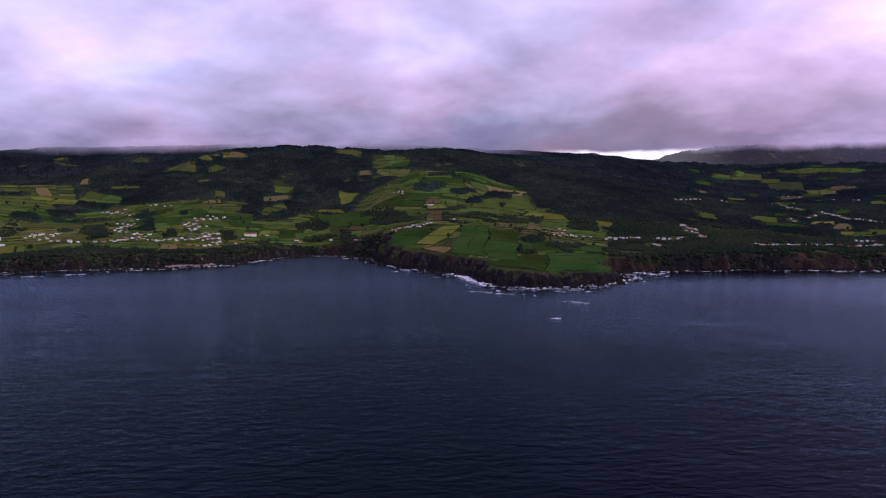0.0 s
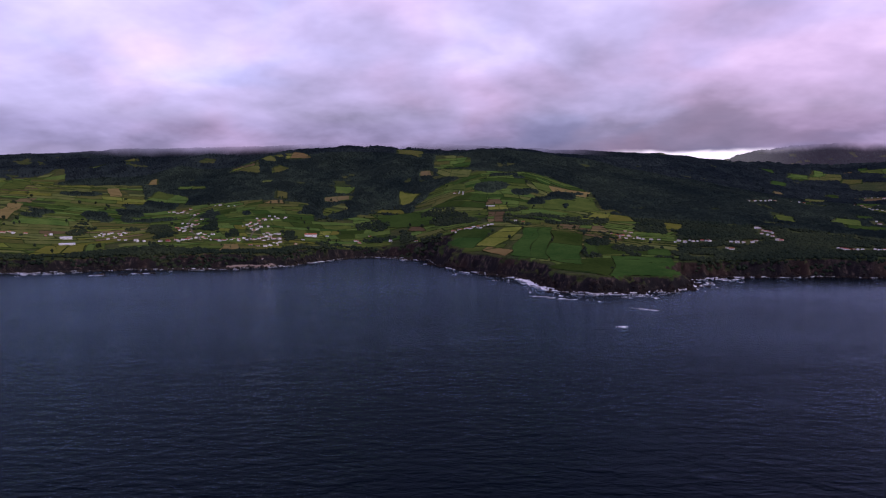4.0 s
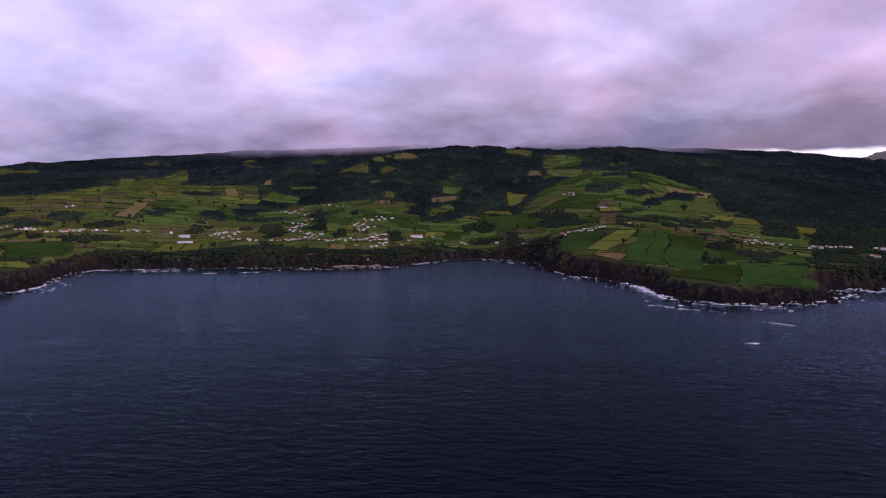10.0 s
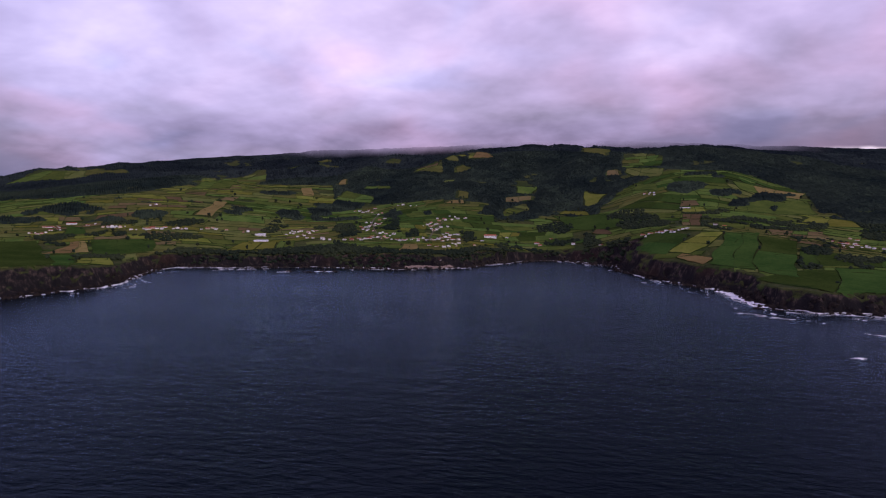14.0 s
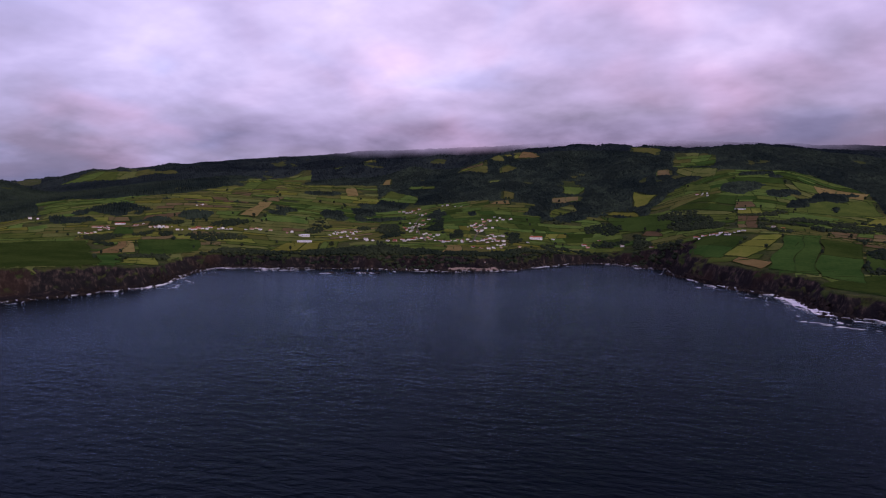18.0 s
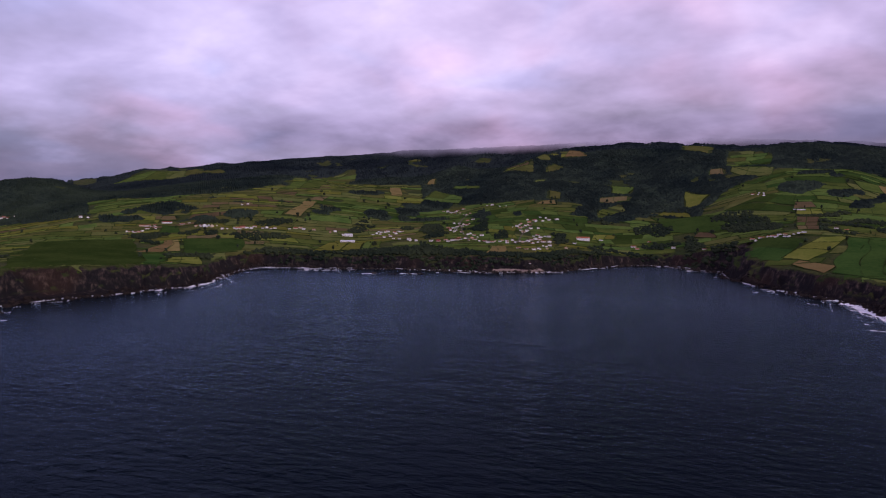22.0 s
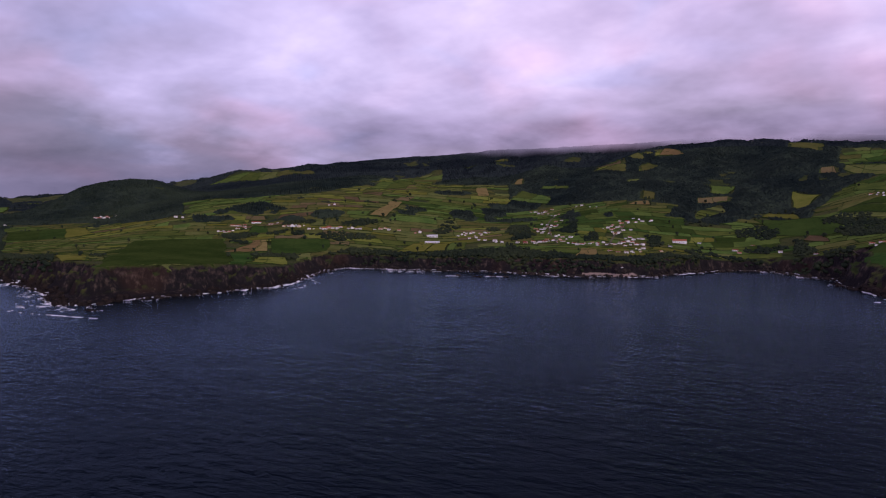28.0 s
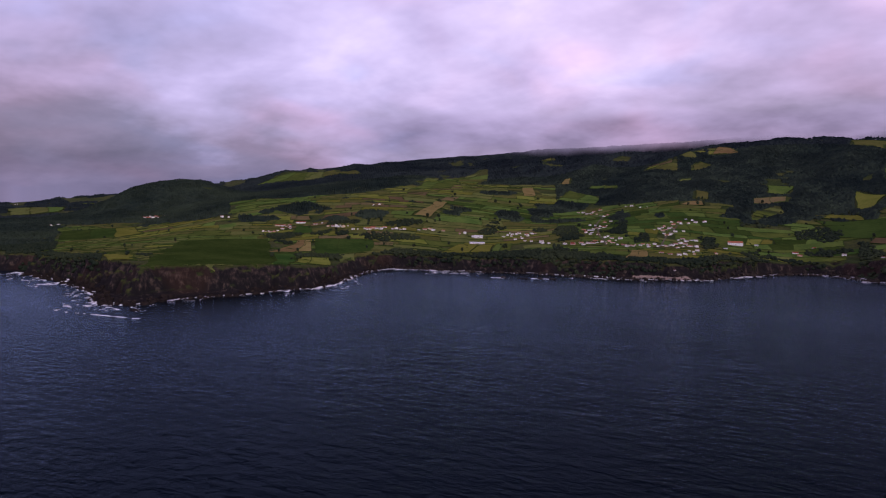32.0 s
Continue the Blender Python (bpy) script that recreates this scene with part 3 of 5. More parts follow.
fields((-630, 1049), (-618, 1087), (-641, 1133), (-665, 1122), 2, 1, 'green')
fields((-807, 996), (-788, 1008), (-801, 1025), (-821, 1012), 1, 1, 'brown')
fields((-906, 987), (-896, 997), (-914, 1016), (-928, 1011), 1, 1, 'yellow')
meadow((-649, 1215), (-593, 1274), (-714, 1465), (-738, 1426))
fields((-796, 1562), (-696, 1544), (-722, 1608), (-813, 1647), 2, 2, 'green')
meadow((-809, 1500), (-803, 1544), (-852, 1650), (-879, 1626))
meadow((-528, 1310), (-435, 1329), (-477, 1483), (-594, 1484))
meadow((-437, 1335), (-385, 1405), (-414, 1506), (-479, 1489))
fields((-487, 1223), (-438, 1217), (-469, 1301), (-523, 1293), 2, 3, 'yellow')
meadow((-405, 1286), (-370, 1340), (-385, 1392), (-420, 1334))
fields((-502, 1490), (-461, 1495), (-475, 1522), (-497, 1514), 1, 1, 'tan')
meadow((-530, 1101), (-452, 1114), (-477, 1162), (-543, 1152))
fields((-439, 1084), (-417, 1106), (-434, 1154), (-456, 1149), 1, 1, 'tan')
meadow((-693, 1794), (-619, 1796), (-654, 1894), (-716, 1888))
fields((-688, 1890), (-619, 1923), (-637, 1967), (-693, 1956), 2, 1, 'olive')
fields((-584, 1808), (-559, 1858), (-595, 1897), (-604, 1869), 1, 1, 'olive')
fields((-594, 1956), (-532, 1966), (-559, 1991), (-594, 1998), 1, 1, 'tan')
fields((-570, 1680), (-554, 1704), (-563, 1730), (-577, 1715), 1, 1, 'olive')
fields((-627, 2180), (-599, 2213), (-638, 2335), (-663, 2328), 1, 1, 'olive')
fields((-493, 1538), (-467, 1534), (-485, 1588), (-511, 1601), 1, 1, 'olive')
fields((-856, 1702), (-840, 1710), (-862, 1753), (-874, 1746), 1, 1, 'tan')
fields((-773, 1677), (-706, 1668), (-718, 1696), (-781, 1703), 2, 1, 'green')
fields((-386, 1653), (-352, 1669), (-358, 1717), (-398, 1705), 1, 1, 'green')
fields((-389, 1568), (-346, 1622), (-349, 1655), (-398, 1612), 2, 1, 'brown')
meadow((-316, 1311), (-253, 1359), (-269, 1472), (-306, 1406))
meadow((-359, 1437), (-334, 1529), (-354, 1589), (-373, 1492))
fields((-335, 1291), (-303, 1321), (-311, 1346), (-342, 1326), 2, 1, 'yellow')
meadow((-288, 1259), (-177, 1244), (-183, 1280), (-291, 1293))
fields((-218, 1371), (-137, 1355), (-124, 1438), (-268, 1481), 1, 1, 'dark')
fields((-262, 1510), (-203, 1465), (-218, 1517), (-263, 1561), 1, 1, 'yellow')
fields((-179, 1341), (-137, 1313), (-157, 1353), (-174, 1363), 1, 1, 'brown')
meadow((-288, 1358), (-263, 1412), (-271, 1472), (-298, 1417))
fields((-228, 1582), (-208, 1561), (-190, 1642), (-241, 1687), 1, 1, 'yellow')
meadow((-188, 1509), (-123, 1492), (-86, 1518), (-150, 1595))
fields((-118, 1495), (-37, 1487), (-27, 1536), (-82, 1540), 2, 1, 'dark')
fields((-144, 1472), (-36, 1445), (-40, 1478), (-123, 1489), 2, 1, 'dark')
fields((-152, 1444), (-49, 1424), (-39, 1442), (-149, 1465), 2, 1, 'olive')
fields((-38, 1469), (0, 1482), (-7, 1506), (-35, 1503), 1, 1, 'brown')
fields((-33, 1428), (10, 1431), (5, 1473), (-34, 1464), 2, 1, 'yellow')
meadow((13, 1350), (142, 1405), (150, 1483), (8, 1473))
fields((-29, 1239), (0, 1224), (0, 1410), (-33, 1413), 2, 3, 'brown')
meadow((4, 1194), (43, 1211), (43, 1325), (6, 1335))
fields((-132, 1620), (-89, 1560), (-94, 1644), (-134, 1687), 1, 1, 'green')
meadow((-83, 1663), (-27, 1653), (-36, 1767), (-69, 1787))
meadow((-27, 1617), (43, 1613), (53, 1751), (-4, 1788))
fields((-206, 1833), (-104, 1806), (-85, 1840), (-186, 1885), 3, 2, 'brown')
fields((-162, 1783), (-86, 1729), (-83, 1798), (-160, 1826), 2, 2, 'olive')
meadow((-180, 1893), (-94, 1876), (-95, 1980), (-188, 2021))
fields((-205, 1776), (-175, 1773), (-180, 1797), (-205, 1797), 1, 1, 'brown')
fields((-300, 2015), (-227, 1985), (-238, 2080), (-316, 2151), 1, 1, 'olive')
fields((50, 1445), (197, 1492), (189, 1593), (64, 1555), 1, 1, 'green')
fields((77, 1600), (176, 1598), (188, 1648), (62, 1640), 3, 1, 'tan')
fields((144, 1375), (247, 1402), (241, 1449), (184, 1470), 2, 1, 'yellow')
fields((280, 1337), (310, 1327), (328, 1381), (294, 1405), 1, 1, 'yellow')
fields((-98, 1145), (-41, 1091), (-18, 1170), (-100, 1223), 1, 2, 'point')
fields((-40, 1106), (-13, 1080), (37, 1190), (-2, 1179), 1, 3, 'yellow')
fields((-30, 1074), (-1, 1020), (13, 1056), (-23, 1089), 1, 1, 'tan')
fields((3, 1017), (55, 988), (78, 1212), (37, 1184), 2, 1, 'point')
fields((56, 988), (101, 960), (130, 1183), (77, 1182), 1, 2, 'point')
fields((49, 940), (123, 857), (145, 1006), (107, 996), 1, 1, 'dark')
fields((124, 854), (205, 890), (231, 1025), (150, 1029), 1, 1, 'dark')
fields((114, 1025), (174, 1053), (171, 1126), (129, 1147), 2, 1, 'point')
fields((93, 1208), (171, 1247), (183, 1315), (99, 1268), 3, 2, 'brown')
fields((174, 1053), (233, 1043), (245, 1124), (189, 1099), 2, 1, 'point')
fields((-768, 576), (-716, 714), (-959, 905), (-1047, 799), 1, 1, 'dark')
fields((-715, 715), (-706, 736), (-822, 840), (-829, 809), 1, 1, 'dark')
fields((-848, 818), (-834, 880), (-904, 942), (-917, 923), 2, 1, 'tan')
fields((-806, 858), (-784, 953), (-833, 1010), (-902, 949), 2, 1, 'dark')
fields((-736, 765), (-715, 810), (-773, 862), (-788, 820), 2, 1, 'yellow')
meadow((-1135, 653), (-1042, 668), (-1048, 757), (-1193, 741))
fields((-892, 599), (-836, 613), (-915, 644), (-960, 636), 1, 1, 'yellow')
fields((-1260, 719), (-1170, 815), (-1271, 869), (-1378, 779), 3, 1, 'dark')
meadow((-1117, 805), (-1034, 917), (-1077, 950), (-1150, 866))
meadow((-1011, 902), (-1013, 938), (-1070, 969), (-1075, 951))
fields((-969, 959), (-949, 986), (-995, 1029), (-1014, 1013), 1, 1, 'dark')
fields((-1047, 1029), (-1020, 1055), (-1039, 1070), (-1065, 1045), 1, 1, 'brown')
meadow((-924, 969), (-896, 998), (-937, 1042), (-977, 1018))
meadow((-1156, 979), (-1084, 1032), (-1155, 1106), (-1327, 1121))
meadow((-1031, 1087), (-982, 1112), (-1016, 1154), (-1049, 1112))
meadow((-1122, 1085), (-1039, 1109), (-1114, 1196), (-1166, 1152))
fields((-1904, 1628), (-1730, 1661), (-1875, 1893), (-1976, 1768), 2, 1, 'green')
fields((-1745, 1680), (-1538, 1722), (-1876, 1916), (-1908, 1858), 2, 1, 'olive')
fields((-916, 1059), (-863, 1088), (-881, 1108), (-932, 1085), 2, 1, 'olive')
fields((-2074, 967), (-2192, 1157), (-2878, 1486), (-2401, 1098), 3, 1, 'olive')
fields((-3642, 1738), (-2892, 1602), (-3349, 1833), (-4034, 1939), 3, 1, 'olive')
meadow((1020, 2234), (1083, 2159), (1167, 2350), (1095, 2420))
fields((963, 2424), (1071, 2431), (1109, 2519), (1030, 2543), 2, 2, 'olive')
fields((1186, 2536), (1354, 2313), (1450, 2479), (1216, 2602), 5, 1, 'green')
fields((750, 1470), (800, 1467), (823, 1509), (779, 1505), 2, 1, 'tan')
fields((724, 1300), (784, 1303), (830, 1381), (775, 1389), 2, 2, 'green')
fields((1059, 2100), (1114, 2035), (1156, 2112), (1101, 2168), 2, 1, 'olive')
meadow((-731, 1168), (-705, 1206), (-753, 1276), (-774, 1234))
meadow((-629, 1080), (-555, 1116), (-578, 1141), (-654, 1129))
meadow((-327, 1181), (-295, 1224), (-311, 1276), (-342, 1252))
meadow((-369, 1328), (-330, 1367), (-349, 1418), (-368, 1384))
meadow((129, 1156), (181, 1216), (189, 1296), (136, 1204))
meadow((212, 1125), (257, 1130), (270, 1198), (226, 1177))
meadow((-73, 1300), (-30, 1224), (-36, 1376), (-73, 1393))
meadow((-70, 1531), (47, 1535), (45, 1562), (-57, 1550))
fields((-733, 843), (-760, 926), (-776, 944), (-781, 893), 2, 1, 'olive')
fields((-1074, 954), (-1033, 1014), (-1046, 1026), (-1089, 978), 3, 1, 'olive')
meadow((-973, 1154), (-900, 1167), (-954, 1239), (-1007, 1208))
meadow((-1430, 808), (-1276, 877), (-1312, 898), (-1467, 836))
meadow((-826, 1354), (-799, 1416), (-832, 1473), (-861, 1421))
meadow((-698, 1497), (-608, 1485), (-620, 1515), (-704, 1537))
meadow((-994, 1081), (-960, 1105), (-994, 1143), (-1029, 1118))
meadow((-838, 1133), (-810, 1158), (-827, 1186), (-856, 1164))

# small grazed plots strewn over the eastern plain
plots = random.Random(31)
for k in range(70):
    r, t = plots.uniform(1500, 3100), plots.uniform(0.33, 0.66)
    x, y, w, h = r * math.sin(t), 60 + r * math.cos(t), plots.uniform(10, 30), plots.uniform(15, 50)
    c, s = math.cos(t), math.sin(t)
    fields(*[(x + u * w * c + v * h * s, y - u * w * s + v * h * c) for u, v in ((-1, -1), (1, -0.8), (0.8, 1), (-0.9, 0.9))], 1, 1, plots.choice(("olive", "green", "dark", "dark", "brown")))

# ---------------------------------------------------------------- houses


def solid(name, bm, material):
    me = bpy.data.meshes.new(name)
    bmesh.ops.recalc_face_normals(bm, faces=bm.faces)
    bm.to_mesh(me)
    bm.free()
    me.materials.append(material)
    return me


def part(name, bm, material, parent, label=""):
    ob = under(new(name, solid(name, bm, material)), parent)
    if label:
        ob["label"] = label
    return ob


def block(x, y, z, sx, sy, sz):
    bm = bmesh.new()
    bmesh.ops.create_cube(bm, size=1.0, matrix=Matrix.Translation((x, y, z)) @ Matrix.Diagonal((sx, sy, sz, 1)))
    return bm


def prism(outline, length, y=0.0):
    """An outline in x and z, drawn out along y."""
    bm = bmesh.new()
    a = [bm.verts.new((px, y - length / 2, pz)) for px, pz in outline]
    b = [bm.verts.new((px, y + length / 2, pz)) for px, pz in outline]
    bm.faces.new(a)
    bm.faces.new(b[::-1])
    for k in range(len(a)):
        n = (k + 1) % len(a)
        bm.faces.new((a[k], b[k], b[n], a[n]))
    return bm


def house(name, label, wide, deep, eaves, ridge, wall, tile, openings):
    """Long side along y, eaves on the two x sides; stands at its own origin, footing below it."""
    ob = new(name)
    tagged(ob, label, "house", "village houses")
    w, s = wide / 2, (ridge - eaves) / (wide / 2)
    part("wall", prism([(-w, -2.5), (w, -2.5), (w, eaves), (0, ridge), (-w, eaves)], deep), wall, ob)
    o, t = 0.45, 0.22
    for k in (-1, 1):
        part("roof", prism([(0, ridge + 0.05), (k * (w + o), eaves - o * s + 0.05), (k * (w + o), eaves - o * s + 0.05 + t), (0, ridge + 0.05 + t)], deep + 0.7), tile, ob)
    part("chimney", block(w * 0.45, deep * 0.3, ridge, 0.8, 0.8, 1.7), wall, ob)
    for k in (-1, 1):
        part("door", block(k * w, 0, 1.05, 0.12, 1.1, 2.1), TIMBER, ob)
        for n in range(openings):
            y = (n + 0.5) / openings * deep - deep / 2
            if abs(y) > 0.9:
                win = part("window", block(k * w, y, eaves * 0.55 + 0.2, 0.10, 1.1, 1.3), TIMBER, ob)
                part("pane", block(k * (w + 0.04), y, eaves * 0.55 + 0.2, 0.06, 0.9, 1.1), PANE, win)
    return ob


KINDS = [house("house", "white limewashed village house with a clay tile roof", 8.5, 11, 3.4, 5.6, PLASTER["white"], TILES["red"], 3),
         house("house", "white two-storey village house with a weathered tile roof", 9, 10, 5.6, 7.9, PLASTER["white"], TILES["grey"], 3),
         house("house", "long white cottage with a clay tile roof", 7, 15, 3.0, 4.8, PLASTER["white"], TILES["red"], 5),
         house("house", "cream rendered house with a clay tile roof", 9, 12, 4.6, 6.9, PLASTER["cream"], TILES["red"], 3),
         house("house", "white cottage with a pale sheet roof", 7.5, 10, 3.2, 4.7, PLASTER["white"], TILES["white"], 3),
         house("house", "pink rendered house with a clay tile roof", 9, 11, 4.2, 6.4, PLASTER["pink"], TILES["red"], 3)]
WEIGHT = [0, 0, 0, 1, 1, 1, 1, 2, 2, 3, 4, 4, 4, 5]
LONG = {"barn": house("barn", "long low white barn with a pale sheet roof", 9, 30, 3.6, 5.2, PLASTER["white"], TILES["white"], 6),
        "hall": house("hall", "white farm hall with a pale sheet roof", 9, 18, 4.6, 6.4, PLASTER["white"], TILES["white"], 4),
        "manor": house("manor", "long white manor house with a red tile roof", 11, 27, 6.0, 9.0, PLASTER["white"], TILES["red"], 7)}
HOMES = []
CROWDED = ("village_west", "village_square", "village_upper", "red_row", "headland_farms", "west_farms")
spare = KINDS + list(LONG.values())


def hamlet(name, plots):
    for x, y, *kind in plots:
        turn = math.degrees(math.atan2(y, x)) + pick.choice((0, 0, 90)) + pick.uniform(-22, 22)
        if kind:
            turn = math.degrees(math.atan2(y, x)) + pick.uniform(-6, 6)
        source = LONG[kind[0]] if kind else KINDS[pick.choice(WEIGHT)]
        size = pick.uniform(0.54, 0.82) if not kind else 0.72
        if name == 'shore_hut':
            size = 0.36
        m = pose(x, y, float(height(x, y)) + 0.4, 0, 0, turn) @ Matrix.Diagonal((size, size * 1.08, size * 0.86, 1))
        HOMES.append((x, y))
        if name in CROWDED and pick.random() < 0.95:
            near, side = math.hypot(x, y), pick.choice((-1, 1)) * pick.uniform(9, 13)
            nx, ny = x + y / near * side + x / near * 5, y - x / near * side + y / near * 5
            if all(math.hypot(nx - hx, ny - hy) > 8.5 for hx, hy in HOMES):
                HOMES.append((nx, ny))
                small = pick.uniform(0.5, 0.72)
                copy_thing(KINDS[pick.choice(WEIGHT)], pose(nx, ny, float(height(nx, ny)) + 0.4, 0, 0, turn + pick.choice((0, 90))) @ Matrix.Diagonal((small, small * 1.1, small * 0.9, 1)))
        if source in spare:
            spare.remove(source)
            source.matrix_world = m
        else:
            copy_thing(source, m)


hamlet('west_row', [(-952, 1042), (-944, 1042), (-940, 1046), (-931, 1046), (-902, 1040), (-896, 1045), (-887, 1053), (-879, 1053), (-877, 1062),
        (-870, 1064), (-862, 1067), (-864, 1077), (-846, 1077), (-843, 1083), (-834, 1083), (-830, 1089), (-809, 1102), (-803, 1111),
        (-798, 1118), (-790, 1117), (-776, 1127), (-748, 1136), (-745, 1145), (-723, 1138)])
hamlet('red_row', [(-682, 1168), (-681, 1179), (-678, 1188), (-673, 1194), (-658, 1182), (-656, 1162), (-657, 1200), (-655, 1211), (-649, 1215),
        (-623, 1157), (-606, 1159), (-589, 1152)])
hamlet('village_west', [(-564, 1158), (-552, 1161), (-535, 1163), (-533, 1174), (-527, 1179), (-523, 1185), (-519, 1193), (-507, 1182), (-510, 1200),
        (-488, 1181), (-578, 1258), (-577, 1269), (-575, 1280), (-574, 1293), (-587, 1314), (-576, 1309), (-563, 1249), (-584, 1345),
        (-547, 1239), (-526, 1230), (-515, 1221), (-501, 1221), (-687, 1469), (-674, 1458), (-669, 1464), (-668, 1478), (-649, 1450),
        (-627, 1421), (-619, 1418), (-598, 1496), (-560, 1478)])
hamlet('village_square', [(-470, 1175), (-465, 1181), (-464, 1191), (-456, 1190), (-442, 1187), (-431, 1197), (-428, 1208), (-421, 1207), (-417, 1215),
        (-416, 1228), (-412, 1236), (-409, 1253), (-405, 1264), (-399, 1266), (-405, 1203), (-401, 1217), (-395, 1226), (-386, 1229),
        (-384, 1192), (-377, 1188), (-397, 1152), (-385, 1153), (-381, 1164)])
hamlet('village_upper', [(-462, 1297), (-460, 1305), (-458, 1315), (-458, 1325), (-451, 1318), (-454, 1281), (-447, 1274), (-443, 1282), (-443, 1301),
        (-460, 1340), (-455, 1354), (-441, 1356), (-441, 1375), (-432, 1365), (-421, 1378)])
hamlet('bay_east', [(-351, 1252), (-321, 1304), (-349, 1200), (-265, 1292), (-257, 1282), (-202, 1289), (-151, 1248), (-246, 1324)])
hamlet('headland_farms', [(-73, 1219), (-63, 1213), (-57, 1208), (-50, 1208), (-43, 1190), (-38, 1190), (-32, 1197), (-26, 1200), (-20, 1203),
        (-89, 1200), (-84, 1200), (-105, 1547), (-96, 1542), (-86, 1531), (32, 1241), (189, 1239), (197, 1240), (199, 1216),
        (187, 1205), (209, 1238), (213, 1225), (220, 1230), (228, 1223), (241, 1223), (218, 1282)])
hamlet('east_farms', [(277, 1212), (285, 1222), (293, 1214), (305, 1232), (309, 1225), (316, 1227), (325, 1233), (330, 1229), (335, 1227)])
hamlet('west_farms', [(-1035, 988), (-1030, 994), (-1022, 998), (-1018, 1003), (-994, 1039), (-1006, 948), (-1004, 955), (-1005, 963), (-1016, 944),
        (-1014, 981), (-959, 1037), (-950, 1042), (-939, 1040), (-932, 1044), (-1136, 961), (-1394, 950), (-1380, 950), (-1363, 949),
        (-1339, 947), (-1478, 805), (-2343, 1306), (-3128, 1474), (-2953, 1416), (-4238, 1867), (-995, 1191)])
hamlet('hill_row', [(537, 1661), (555, 1674), (573, 1690), (587, 1702), (604, 1721), (619, 1733), (662, 1760), (675, 1763), (709, 1827),
        (707, 1794), (765, 1908), (768, 1890), (824, 1997), (824, 1971), (852, 2011)])
hamlet('east_terrace', [(889, 1960), (870, 1898), (847, 1829), (868, 1855), (844, 1787), (834, 1747), (830, 1722), (844, 1733), (839, 1700),
        (838, 1683), (959, 2086), (988, 2090), (1009, 2098), (1022, 2092), (1028, 2071), (1037, 2066), (914, 1869), (926, 1863),
        (966, 1914), (980, 1898), (1043, 1946), (1059, 1947), (1080, 1889), (1095, 1890)])
hamlet('east_town', [(864, 1634), (863, 1616), (869, 1613), (867, 1596), (869, 1585), (875, 1582), (871, 1562), (868, 1543), (870, 1534),
        (873, 1526), (884, 1533), (891, 1533), (894, 1524), (901, 1510), (905, 1500), (909, 1484), (827, 1592), (787, 1555),
        (799, 1566), (746, 1535), (737, 1503)])
hamlet('east_slope', [(451, 1352), (457, 1353), (452, 1323), (456, 1318), (460, 1311), (460, 1298), (440, 1292), (445, 1278), (449, 1267),
        (444, 1230), (448, 1226), (366, 1215), (373, 1207), (383, 1207), (398, 1211), (408, 1224), (341, 1151), (345, 1143),
        (504, 1152), (506, 1144), (508, 1137), (510, 1129), (516, 1130), (526, 1138), (534, 1141), (550, 1137), (558, 1140),
        (573, 1153)])
hamlet('east_shore', [(591, 1157), (594, 1149), (601, 1151), (602, 1141), (610, 1143), (625, 1159), (634, 1165), (635, 1154), (644, 1159),
        (645, 1149), (654, 1154), (654, 1143), (662, 1146), (679, 1164), (688, 1168), (696, 1171), (704, 1173), (725, 1195),
        (727, 1184), (725, 1254), (736, 1255), (746, 1256), (757, 1257)])
hamlet('long_barns', [(-693, 1107, 'barn'), (-347, 1288, 'manor'), (-28, 1461, 'barn'), (-714, 1141, 'hall')])
hamlet('shore_hut', [(-365, 1079)])
hamlet('long_barns_west', [(-1022, 1031, 'manor')])

# ---------------------------------------------------------------- woods and scrub
CLEARINGS, GROVES = [], []


def clearing(outline):
    CLEARINGS.append(np.array(outline, float))


def grove(x, y, ax, ay, bx, by):
    GROVES.append((x, y, np.linalg.inv(np.array([[ax, bx], [ay, by]], float))))


clearing([(-1118, 1212), (-1095, 1416), (-1199, 1626), (-1154, 1824), (-1055, 1669), (-878, 1699), (-787, 1539), (-761, 1417), (-688, 1475), (-578, 1242), (-579, 1143), (-617, 1035), (-754, 985), (-800, 876)])
clearing([(-519, 1103), (-581, 1166), (-602, 1297), (-711, 1497), (-614, 1515), (-419, 1523), (-358, 1368), (-264, 1510), (-200, 1395), (-177, 1241), (-327, 1181), (-394, 1099)])
clearing([(-96, 1124), (-182, 1346), (-180, 1492), (-161, 1639), (-70, 1796), (55, 1802), (190, 1650), (202, 1488), (252, 1401), (303, 1307), (209, 889), (122, 851), (46, 941), (-23, 1032)])
clearing([(-1108, 641), (-1432, 799), (-1261, 879), (-1100, 944), (-1368, 1136), (-1191, 1151), (-1104, 1295), (-1059, 1475), (-778, 1176), (-739, 977), (-716, 826), (-763, 578), (-912, 598)])
clearing([(-1904, 1628), (-1982, 1773), (-2020, 2031), (-1543, 1728), (-1677, 1660)])
grove(-853, 1260, 18, 30, -31, 44)
grove(-761, 1309, 18, 32, -31, 52)
grove(-750, 1409, 16, 21, -48, 88)
grove(-947, 1129, 36, 14, -22, 25)
grove(-972, 1081, 22, 8, -20, 22)
grove(-722, 1175, 17, 11, -11, 18)
grove(-595, 1226, 22, 2, -29, 58)
grove(-563, 1351, 26, -4, -46, 106)
grove(-401, 1481, 22, 17, -14, 48)
grove(-467, 1225, 11, 4, -12, 30)
grove(-379, 1256, 12, 10, -11, 36)
grove(-249, 1399, 27, -2, -10, 56)
grove(-97, 1367, 48, -36, -5, 67)
grove(-32, 1587, 41, 2, -1, 45)
grove(43, 1574, 34, 14, 0, 28)
grove(116, 1582, 52, 26, 2, 33)
grove(63, 1516, 22, 12, 1, 26)
